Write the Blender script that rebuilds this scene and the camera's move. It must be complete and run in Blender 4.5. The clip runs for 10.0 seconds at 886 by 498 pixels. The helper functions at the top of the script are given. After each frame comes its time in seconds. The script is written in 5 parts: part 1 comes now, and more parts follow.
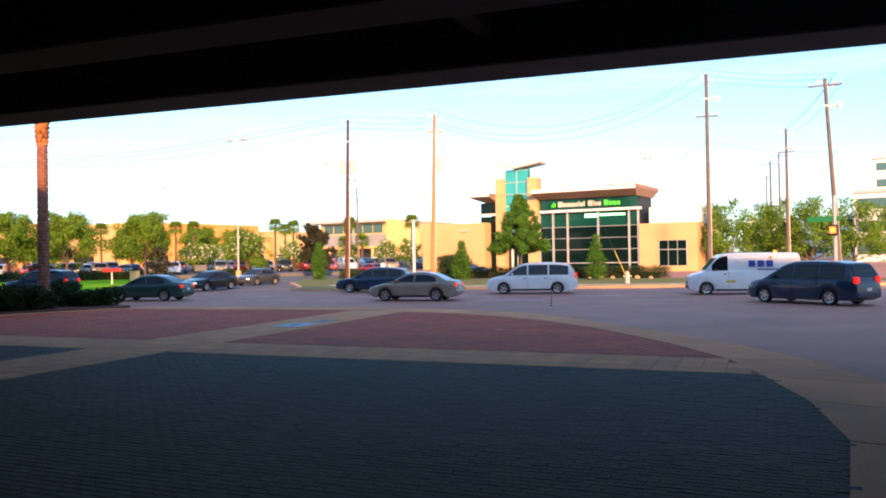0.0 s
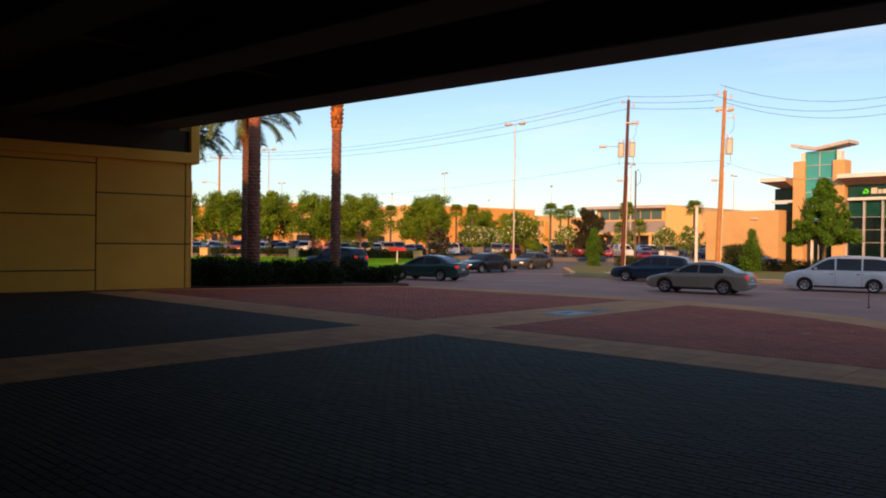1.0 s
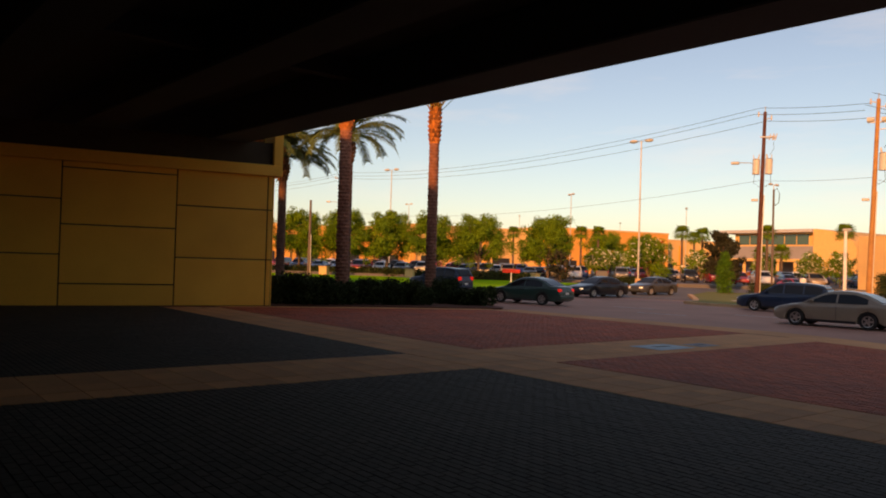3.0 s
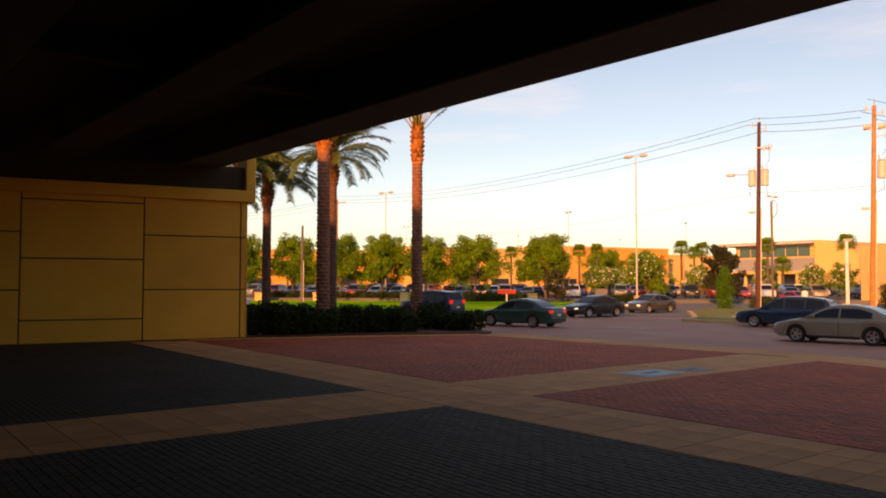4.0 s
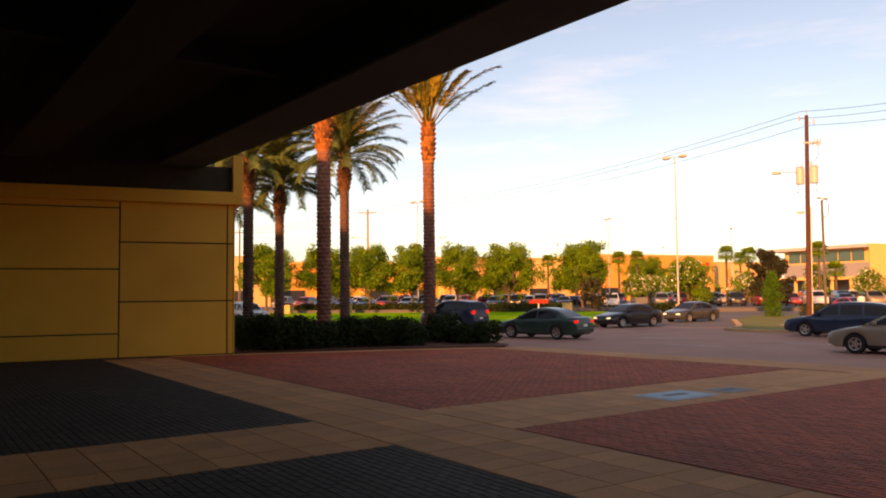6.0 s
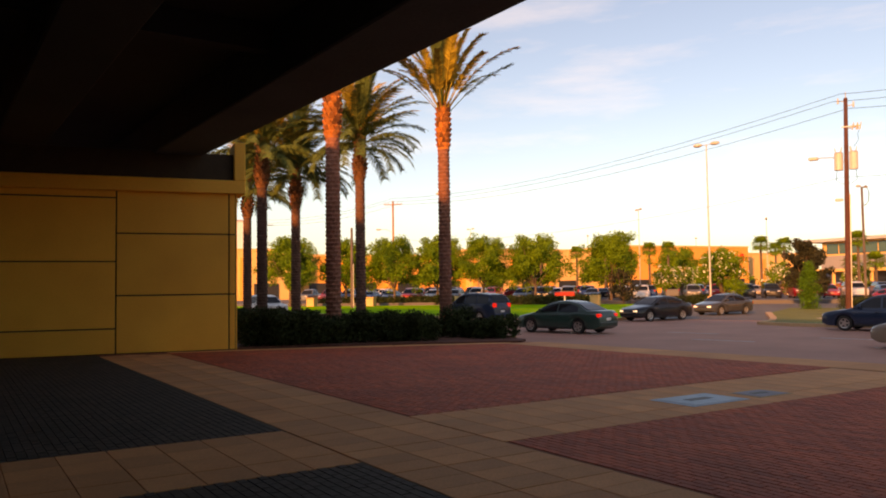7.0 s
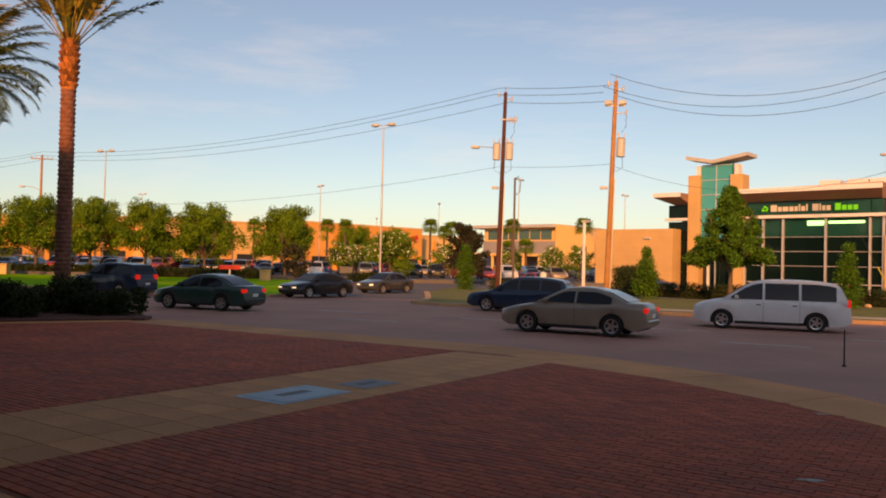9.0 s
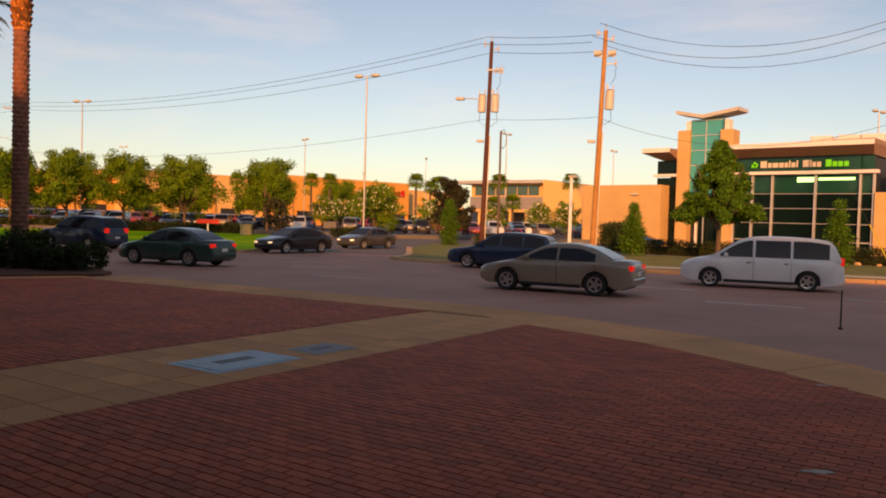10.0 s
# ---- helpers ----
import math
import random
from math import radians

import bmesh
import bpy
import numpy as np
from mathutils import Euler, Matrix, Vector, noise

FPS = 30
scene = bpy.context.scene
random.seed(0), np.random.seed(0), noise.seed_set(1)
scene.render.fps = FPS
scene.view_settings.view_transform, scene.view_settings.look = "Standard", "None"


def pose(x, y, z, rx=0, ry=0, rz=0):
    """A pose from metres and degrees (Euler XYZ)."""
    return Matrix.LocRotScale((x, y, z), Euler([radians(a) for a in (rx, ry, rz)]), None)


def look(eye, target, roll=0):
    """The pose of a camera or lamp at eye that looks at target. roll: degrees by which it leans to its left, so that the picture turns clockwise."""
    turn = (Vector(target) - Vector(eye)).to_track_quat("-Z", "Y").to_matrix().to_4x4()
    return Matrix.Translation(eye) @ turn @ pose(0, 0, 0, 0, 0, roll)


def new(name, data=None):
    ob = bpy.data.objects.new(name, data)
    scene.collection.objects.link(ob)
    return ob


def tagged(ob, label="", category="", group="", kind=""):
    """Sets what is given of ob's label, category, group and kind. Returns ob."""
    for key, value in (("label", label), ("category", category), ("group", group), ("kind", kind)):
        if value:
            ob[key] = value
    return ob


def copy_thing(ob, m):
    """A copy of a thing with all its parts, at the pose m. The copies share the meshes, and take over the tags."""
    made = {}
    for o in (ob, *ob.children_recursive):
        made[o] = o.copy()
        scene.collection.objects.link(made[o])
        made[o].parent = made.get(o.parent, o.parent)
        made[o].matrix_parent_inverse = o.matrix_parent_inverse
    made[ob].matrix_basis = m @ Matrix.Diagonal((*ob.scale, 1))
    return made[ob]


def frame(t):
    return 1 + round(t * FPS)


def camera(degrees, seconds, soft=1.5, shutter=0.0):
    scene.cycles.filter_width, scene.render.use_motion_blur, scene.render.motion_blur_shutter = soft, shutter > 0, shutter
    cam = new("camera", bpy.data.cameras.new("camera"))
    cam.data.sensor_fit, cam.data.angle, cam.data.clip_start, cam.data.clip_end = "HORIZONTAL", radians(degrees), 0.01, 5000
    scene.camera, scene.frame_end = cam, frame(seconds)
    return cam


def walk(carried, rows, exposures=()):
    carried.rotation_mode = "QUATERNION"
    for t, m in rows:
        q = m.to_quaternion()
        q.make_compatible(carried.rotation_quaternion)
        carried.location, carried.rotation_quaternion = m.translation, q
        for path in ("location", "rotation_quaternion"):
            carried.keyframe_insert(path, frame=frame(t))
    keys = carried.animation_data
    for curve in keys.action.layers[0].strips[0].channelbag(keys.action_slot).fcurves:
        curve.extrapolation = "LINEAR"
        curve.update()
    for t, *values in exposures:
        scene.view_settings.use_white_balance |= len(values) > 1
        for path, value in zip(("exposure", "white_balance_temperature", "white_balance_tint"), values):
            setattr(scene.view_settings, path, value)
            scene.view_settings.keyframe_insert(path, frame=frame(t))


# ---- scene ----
cam = camera(59.0, 10.0, soft=1.9)
PATH = [
    (0, (4.103, -1.67, 2.199), (3.024, 0.014, 2.217), -1.0),
    (0.5, (3.527, -1.077, 2.153), (2.085, 0.309, 2.162), 0.3),
    (1, (2.967, -0.386, 2.167), (1.379, 0.83, 2.15), 0.7),
    (1.5, (2.6, 0.343, 2.133), (0.975, 1.497, 2.297), 0.7),
    (2, (2.254, 1.106, 2.085), (0.593, 2.205, 2.272), -0.9),
    (2.5, (1.855, 1.944, 2.033), (0.183, 3.039, 2.126), -0.3),
    (3, (1.564, 2.741, 2.068), (-0.207, 3.671, 2.102), 1.7),
    (4.5, (0.178, 4.812, 2.197), (-1.595, 5.731, 2.311), -0.5),
    (5, (-0.297, 5.531, 2.143), (-2.112, 6.363, 2.251), 0.1),
    (6.5, (-2.242, 7.414, 2.024), (-4.063, 8.233, 2.148), -1.1),
    (7, (-2.759, 8.072, 2.037), (-4.608, 8.826, 2.138), -0.8),
    (7.5, (-3.201, 8.858, 2.024), (-5.018, 9.681, 2.181), 0.1),
    (8, (-3.488, 9.533, 2.064), (-5.148, 10.64, 2.203), 2.3),
    (8.5, (-3.781, 10.19, 2.019), (-5.267, 11.527, 2.087), 1.2),
    (9, (-4.171, 10.822, 1.976), (-5.592, 12.23, 2.018), 1.3),
    (9.5, (-4.544, 11.39, 1.959), (-5.912, 12.848, 1.987), 0.4),
    (10, (-4.831, 12.014, 1.941), (-6.228, 13.444, 1.871), 1.6),
]
EXPOSURES = [(0.0, 1.3, 6150, 9), (0.3, 0.7, 6300, 11), (0.6, 0.33, 6800, 14), (1.0, 0.40, 7600, 16), (1.5, 0.16, 7700, 17), (2.0, 0.12, 8300, 19), (3.0, 0.22, 10500, 26), (5.0, 0.82, 11700, 30), (7.5, 0.60, 11500, 30), (8.0, 0.30, 9700, 24), (8.6, 0.12, 9400, 22), (10.0, 0.20, 10700, 27)]
walk(cam, [(t, look(eye, target, roll)) for t, eye, target, roll in PATH], EXPOSURES)

# ---- light ----
SUN_EL, SUN_AZ = radians(15.0), radians(140.0)
world = bpy.data.worlds.new("world")
scene.world = world
world.use_nodes = True
wn, wl = world.node_tree.nodes, world.node_tree.links
sky = wn.new("ShaderNodeTexSky")
sky.sky_type, sky.sun_disc = "NISHITA", False
sky.sun_elevation, sky.sun_rotation = SUN_EL, SUN_AZ
sky.air_density, sky.dust_density, sky.ozone_density = 1.0, 0.7, 3.9
coord = wn.new("ShaderNodeTexCoord")
stretch = wn.new("ShaderNodeMapping")
stretch.inputs["Scale"].default_value = (1.2, 2.6, 13.0)
stretch.inputs["Rotation"].default_value = (0.25, 0.1, 0.5)
wl.new(coord.outputs["Generated"], stretch.inputs["Vector"])
wisps = wn.new("ShaderNodeTexNoise")
wisps.inputs["Scale"].default_value, wisps.inputs["Detail"].default_value = 1.3, 7.0
wisps.inputs["Roughness"].default_value = 0.62
wl.new(stretch.outputs["Vector"], wisps.inputs["Vector"])
thin = wn.new("ShaderNodeMapRange")
thin.inputs[1].default_value, thin.inputs[2].default_value = 0.50, 0.78
thin.inputs[3].default_value, thin.inputs[4].default_value = 0.03, 0.32
wl.new(wisps.outputs["Fac"], thin.inputs[0])
cloud = wn.new("ShaderNodeMix")
cloud.data_type = "RGBA"
cloud.inputs[7].default_value = (5.6, 5.6, 5.8, 1)
wl.new(thin.outputs[0], cloud.inputs[0])
wl.new(sky.outputs["Color"], cloud.inputs[6])
wl.new(cloud.outputs[2], wn["Background"].inputs["Color"])
wn["Background"].inputs["Strength"].default_value = 0.15

sun = new("sun", bpy.data.lights.new("sun", "SUN"))
sun.data.energy, sun.data.angle, sun.data.color = 4.2, radians(2.5), (1.0, 0.50, 0.20)
toward = Vector((math.sin(SUN_AZ) * math.cos(SUN_EL), math.cos(SUN_AZ) * math.cos(SUN_EL), math.sin(SUN_EL)))
sun.matrix_world = look(toward * 300, (0, 0, 0))


# ---- materials ----
def mat(name, color, rough=0.7, metal=0.0, vary=0.25, scale=3.0, fine=40.0, bump=0.0, island=0.0, tint=None, spec=0.5):
    """A surface with stains at a large scale and grain at a small one; island: brightness spread from piece to piece."""
    m = bpy.data.materials.new(name)
    m.use_nodes = True
    n, l = m.node_tree.nodes, m.node_tree.links
    b = n["Principled BSDF"]
    b.inputs["Roughness"].default_value, b.inputs["Metallic"].default_value = rough, metal
    b.inputs["Specular IOR Level"].default_value = spec
    tc = n.new("ShaderNodeTexCoord")
    big, small = n.new("ShaderNodeTexNoise"), n.new("ShaderNodeTexNoise")
    for t, s in ((big, scale), (small, fine)):
        t.inputs["Scale"].default_value, t.inputs["Detail"].default_value = s, 5.0
        l.new(tc.outputs["Object"], t.inputs["Vector"])
    mixed = n.new("ShaderNodeMath")
    mixed.operation = "MULTIPLY_ADD"
    mixed.inputs[1].default_value = 0.45
    l.new(small.outputs["Fac"], mixed.inputs[0])
    half = n.new("ShaderNodeMath")
    half.operation = "MULTIPLY"
    half.inputs[1].default_value = 0.55
    l.new(big.outputs["Fac"], half.inputs[0])
    l.new(half.outputs[0], mixed.inputs[2])
    ramp = n.new("ShaderNodeValToRGB")
    dark = [c * (1 - vary) for c in color]
    light = [min(1, c * (1 + vary)) for c in (tint or color)]
    ramp.color_ramp.elements[0].position, ramp.color_ramp.elements[1].position = 0.33, 0.67
    ramp.color_ramp.elements[0].color, ramp.color_ramp.elements[1].color = (*dark, 1), (*light, 1)
    l.new(mixed.outputs[0], ramp.inputs["Fac"])
    out = ramp.outputs["Color"]
    if island:
        geo, info = n.new("ShaderNodeNewGeometry"), n.new("ShaderNodeObjectInfo")
        add = n.new("ShaderNodeMath")
        add.operation = "ADD"
        l.new(geo.outputs["Random Per Island"], add.inputs[0])
        l.new(info.outputs["Random"], add.inputs[1])
        frac = n.new("ShaderNodeMath")
        frac.operation = "FRACT"
        l.new(add.outputs[0], frac.inputs[0])
        span = n.new("ShaderNodeMapRange")
        span.inputs[3].default_value, span.inputs[4].default_value = 1 - island, 1 + island
        l.new(frac.outputs[0], span.inputs[0])
        hsv = n.new("ShaderNodeHueSaturation")
        l.new(span.outputs[0], hsv.inputs["Value"])
        l.new(out, hsv.inputs["Color"])
        out = hsv.outputs["Color"]
    l.new(out, b.inputs["Base Color"])
    if bump:
        bp = n.new("ShaderNodeBump")
        bp.inputs["Strength"].default_value, bp.inputs["Distance"].default_value = bump, 0.02
        l.new(small.outputs["Fac"], bp.inputs["Height"])
        l.new(bp.outputs["Normal"], b.inputs["Normal"])
    return m


def glow(name, color, strength):
    m = bpy.data.materials.new(name)
    m.use_nodes = True
    b = m.node_tree.nodes["Principled BSDF"]
    b.inputs["Base Color"].default_value = (*color, 1)
    b.inputs["Emission Color"].default_value, b.inputs["Emission Strength"].default_value = (*color, 1), strength
    return m


M = dict(
    asphalt=mat("asphalt", (0.48, 0.225, 0.16), 0.85, vary=0.22, scale=0.35, fine=30, bump=0.2),
    lot=mat("lot", (0.12, 0.115, 0.115), 0.85, vary=0.2, scale=0.2, fine=20),
    earth=mat("earth", (0.12, 0.11, 0.09), 0.95, vary=0.3, scale=0.05, fine=1.0),
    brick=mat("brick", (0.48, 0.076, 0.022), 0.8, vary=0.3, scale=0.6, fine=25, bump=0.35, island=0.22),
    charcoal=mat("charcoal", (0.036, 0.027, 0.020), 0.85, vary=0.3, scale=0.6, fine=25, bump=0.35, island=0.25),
    mortar=mat("mortar", (0.30, 0.085, 0.035), 0.95, vary=0.3, scale=2, fine=40),
    band=mat("band", (0.66, 0.275, 0.105), 0.85, vary=0.2, scale=0.7, fine=30, bump=0.25, island=0.12),
    kerb=mat("kerb", (0.54, 0.34, 0.18), 0.85, vary=0.2, scale=0.8, fine=20, bump=0.2),
    walk=mat("walk", (0.45, 0.41, 0.35), 0.85, vary=0.18, scale=0.5, fine=20, island=0.08),
    paint=mat("paint", (0.6, 0.58, 0.53), 0.8, vary=0.3, scale=4, fine=30),
    grass=mat("grass", (0.17, 0.42, 0.008), 1.0, spec=0.05, vary=0.35, scale=0.4, fine=12, bump=0.5, tint=(0.20, 0.44, 0.008)),
    dry=mat("dry", (0.145, 0.16, 0.03), 0.95, vary=0.35, scale=0.6, fine=14, bump=0.5),
    mulch=mat("mulch", (0.13, 0.045, 0.028), 0.95, vary=0.4, scale=2, fine=30, bump=0.6),
    stucco=mat("stucco", (0.97, 0.45, 0.07), 0.85, vary=0.14, scale=0.5, fine=30, bump=0.3, island=0.04),
    joint=mat("joint", (0.05, 0.035, 0.02), 0.9, vary=0.2, scale=3, fine=30),
    # Underside shade is put into these dark colours; the soffit copy is darker.
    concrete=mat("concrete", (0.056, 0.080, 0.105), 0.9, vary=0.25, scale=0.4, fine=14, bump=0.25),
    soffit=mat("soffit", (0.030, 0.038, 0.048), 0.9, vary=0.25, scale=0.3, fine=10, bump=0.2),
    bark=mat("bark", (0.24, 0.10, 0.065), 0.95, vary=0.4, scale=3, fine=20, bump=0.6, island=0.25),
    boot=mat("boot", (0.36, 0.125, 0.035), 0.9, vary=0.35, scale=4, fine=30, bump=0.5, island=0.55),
    # Copies of boot and bark for the back palms, their shade put into the colour.
    boot_shaded=mat("boot_shaded", (0.17, 0.075, 0.035), 0.9, vary=0.35, scale=4, fine=30, bump=0.5, island=0.35),
    bark_shaded=mat("bark_shaded", (0.14, 0.07, 0.05), 0.95, vary=0.4, scale=3, fine=20, bump=0.6, island=0.25),
    frond=mat("frond", (0.06, 0.10, 0.03), 0.75, spec=0.15, vary=0.3, scale=1, fine=8, island=0.3, tint=(0.10, 0.13, 0.04)),
    gold=mat("gold", (0.30, 0.22, 0.04), 0.75, spec=0.15, vary=0.3, scale=1, fine=8, island=0.35),
    leaf=mat("leaf", (0.075, 0.17, 0.016), 0.75, spec=0.15, vary=0.3, scale=0.5, fine=6, island=0.35, tint=(0.12, 0.20, 0.018)),
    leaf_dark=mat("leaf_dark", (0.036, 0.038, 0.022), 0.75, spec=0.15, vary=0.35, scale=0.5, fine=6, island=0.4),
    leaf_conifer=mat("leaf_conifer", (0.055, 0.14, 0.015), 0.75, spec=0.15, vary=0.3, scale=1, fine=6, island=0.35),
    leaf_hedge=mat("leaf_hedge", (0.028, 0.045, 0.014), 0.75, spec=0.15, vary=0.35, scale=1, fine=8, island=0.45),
    blossom=mat("blossom", (0.75, 0.72, 0.62), 0.7, vary=0.1, scale=3, fine=9),
    trunk=mat("trunk", (0.12, 0.085, 0.06), 0.95, vary=0.35, scale=3, fine=15, bump=0.5),
    pole=mat("pole", (0.085, 0.03, 0.022), 0.9, vary=0.35, scale=1.5, fine=14, bump=0.3),
    pole_grey=mat("pole_grey", (0.13, 0.10, 0.085), 0.9, vary=0.3, scale=1.5, fine=14, bump=0.3),
    pole_pale=mat("pole_pale", (0.40, 0.20, 0.075), 0.9, vary=0.25, scale=1.5, fine=14, bump=0.3),
    galv=mat("galv", (0.45, 0.44, 0.42), 0.5, metal=0.6, vary=0.15, scale=2, fine=10),
    wire=mat("wire", (0.03, 0.03, 0.03), 0.6, vary=0.1),
    grey=mat("grey", (0.5, 0.48, 0.44), 0.5, vary=0.1, scale=3, fine=20),
    ceramic=mat("ceramic", (0.5, 0.47, 0.42), 0.3, vary=0.1),
    limestone=mat("limestone", (0.58, 0.38, 0.175), 0.85, vary=0.1, scale=0.5, fine=12, bump=0.15, island=0.06),
    white=mat("white", (0.75, 0.74, 0.72), 0.5, vary=0.06, scale=1, fine=8),
    soffit_warm=mat("soffit_warm", (0.28, 0.17, 0.12), 0.7, vary=0.15),
    alu=mat("alu", (0.6, 0.6, 0.58), 0.4, metal=0.5, vary=0.08),
    dark=mat("dark", (0.02, 0.022, 0.024), 0.6, vary=0.2),
    mall=mat("mall", (0.72, 0.34, 0.09), 0.9, vary=0.1, scale=0.1, fine=2, island=0.06),
    mall_pale=mat("mall_pale", (0.70, 0.44, 0.18), 0.9, vary=0.1, scale=0.1, fine=2),
    mall_grey=mat("mall_grey", (0.25, 0.25, 0.27), 0.8, vary=0.1, scale=0.1, fine=2),
    roof=mat("roof", (0.42, 0.42, 0.43), 0.6, vary=0.12, scale=0.2, fine=3),
    red=mat("red", (0.6, 0.02, 0.015), 0.5, vary=0.1),
    blue=mat("blue", (0.02, 0.05, 0.30), 0.5, vary=0.08),
    black=mat("black", (0.012, 0.012, 0.013), 0.5, vary=0.2),
    rubber=mat("rubber", (0.02, 0.02, 0.02), 0.9, vary=0.2),
    rim=mat("rim", (0.62, 0.6, 0.58), 0.3, metal=0.8, vary=0.1),
    lid=mat("lid", (0.30, 0.43, 0.50), 0.6, metal=0.1, vary=0.2, scale=3, fine=25, bump=0.3),
    lid_dark=mat("lid_dark", (0.07, 0.075, 0.075), 0.6, metal=0.3, vary=0.2),
    yellow=mat("yellow", (0.6, 0.45, 0.05), 0.6, vary=0.1),
    tail=glow("tail", (0.8, 0.02, 0.01), 0.5),
    tail_off=mat("tail_off", (0.35, 0.015, 0.012), 0.25, vary=0.1),
    head=glow("head", (1.0, 0.8, 0.55), 0.9),
    head_off=mat("head_off", (0.6, 0.6, 0.6), 0.15, vary=0.05),
    green_sign=glow("green_sign", (0.08, 0.55, 0.03), 0.32),
    white_sign=glow("white_sign", (0.6, 0.56, 0.5), 0.03),
    tube=glow("tube", (0.35, 1.0, 0.45), 1.6),
    signal=glow("signal", (1.0, 0.08, 0.01), 4.0),
)


def glass(name, color, rough=0.04, see=0.0):
    m = bpy.data.materials.new(name)
    m.use_nodes = True
    b = m.node_tree.nodes["Principled BSDF"]
    b.inputs["Base Color"].default_value = (*color, 1)
    b.inputs["Roughness"].default_value, b.inputs["IOR"].default_value = rough, 1.5
    b.inputs["Transmission Weight"].default_value = see
    b.inputs["Specular IOR Level"].default_value = 0.8
    return m


# Bank panes: reflected sky, reflected dark and green glow are put into the base colours.
M["glass_teal"] = glass("glass_teal", (0.004, 0.013, 0.012))
M["glass_tower_sky"] = glass("glass_tower_sky", (0.03, 0.34, 0.36), 0.12)
M["glass_upper_glow"] = glass("glass_upper_glow", (0.008, 0.06, 0.048))
M["glass_upper_glow"].node_tree.nodes["Principled BSDF"].inputs["Specular IOR Level"].default_value = 0.3
M["glass_car"] = glass("glass_car", (0.012, 0.014, 0.017))
M["glass_car"].node_tree.nodes["Principled BSDF"].inputs["Specular IOR Level"].default_value = 0.3
M["glass_teal"].node_tree.nodes["Principled BSDF"].inputs["Specular IOR Level"].default_value = 0.16
M["glass_strip"] = glass("glass_strip", (0.05, 0.11, 0.11), 0.1)


def paintwork(name, color):
    m = mat(name, color, 0.28, vary=0.06, scale=1, fine=6, spec=0.3)
    b = m.node_tree.nodes["Principled BSDF"]
    b.inputs["Coat Weight"].default_value, b.inputs["Coat Roughness"].default_value = 0.5, 0.03
    return m


PAINT = {k: paintwork("paint_" + k, c) for k, c in dict(
    white=(0.72, 0.72, 0.71), black=(0.012, 0.013, 0.018), silver=(0.30, 0.235, 0.175), grey=(0.13, 0.135, 0.14), slate=(0.045, 0.047, 0.05),
    teal=(0.012, 0.03, 0.065), red=(0.32, 0.015, 0.02), blue=(0.03, 0.08, 0.22), tan=(0.35, 0.29, 0.21), green=(0.02, 0.06, 0.05)).items()}


# ---- mesh tools ----
def link(name, verts, faces, material, parent=None, label="", smooth=False):
    me = bpy.data.meshes.new(name)
    me.from_pydata([tuple(v) for v in verts], [], [tuple(f) for f in faces])
    me.materials.append(material)
    if smooth:
        me.polygons.foreach_set("use_smooth", [True] * len(me.polygons))
        me.set_sharp_from_angle(angle=radians(40))
    me.update()
    ob = new(name, me)
    ob.parent = parent
    if label:
        tagged(ob, label)
    return ob


def part(name, bm, material, parent=None, label="", smooth=False):
    me = bpy.data.meshes.new(name)
    bm.normal_update()
    bm.to_mesh(me)
    bm.free()
    me.materials.append(material)
    if smooth:
        me.polygons.foreach_set("use_smooth", [True] * len(me.polygons))
        me.set_sharp_from_angle(angle=radians(40))
    ob = new(name, me)
    ob.parent = parent
    if label:
        tagged(ob, label)
    return ob


def thing(name, m, label, category, group="", kind=""):
    ob = new(name)
    ob.empty_display_size = 0.2
    ob.matrix_world = m
    return tagged(ob, label, category, group, kind)


def box(x0, y0, z0, x1, y1, z1, bevel=0.0, bm=None):
    bm = bm or bmesh.new()
    r = bmesh.ops.create_cube(bm, size=1.0, matrix=Matrix.Translation(((x0 + x1) / 2, (y0 + y1) / 2, (z0 + z1) / 2)) @ Matrix.Diagonal((x1 - x0, y1 - y0, z1 - z0, 1)))
    if bevel:
        edges = {e for v in r["verts"] for e in v.link_edges}
        bmesh.ops.bevel(bm, geom=list(edges), offset=bevel, segments=1, affect="EDGES")
    return bm


def rod(a, b, r0, r1=None, sides=10, bm=None):
    bm = bm or bmesh.new()
    a, b = Vector(a), Vector(b)
    d = b - a
    m = Matrix.Translation((a + b) / 2) @ d.to_track_quat("Z", "Y").to_matrix().to_4x4()
    bmesh.ops.create_cone(bm, cap_ends=True, segments=sides, radius1=r0, radius2=r0 if r1 is None else r1, depth=d.length, matrix=m)
    return bm


def prism(points, z0, z1, bm=None):
    """An upright solid on a plan outline (counter-clockwise)."""
    bm = bm or bmesh.new()
    low = [bm.verts.new((x, y, z0)) for x, y in points]
    top = [bm.verts.new((x, y, z1)) for x, y in points]
    n = len(points)
    bm.faces.new(top), bm.faces.new(low[::-1])
    for i in range(n):
        bm.faces.new((low[i], low[(i + 1) % n], top[(i + 1) % n], top[i]))
    bmesh.ops.recalc_face_normals(bm, faces=bm.faces[:])
    return bm


def inside(pts, poly):
    """Which of the points lie in the outline."""
    x, y = pts[:, 0], pts[:, 1]
    hit = np.zeros(len(pts), bool)
    for (x0, y0), (x1, y1) in zip(poly, poly[1:] + poly[:1]):
        if y0 != y1:
            hit ^= ((y0 > y) != (y1 > y)) & (x < (x1 - x0) * (y - y0) / (y1 - y0) + x0)
    return hit


TURN = radians(10.2)
CU, SU = math.cos(TURN), math.sin(TURN)


def plaza(u, v):
    """From the paving's own grid, which the overpass follows, to the world."""
    return (u * CU - v * SU, u * SU + v * CU)


def structure(ob, label, category):
    return tagged(ob, label, category, kind="structure")


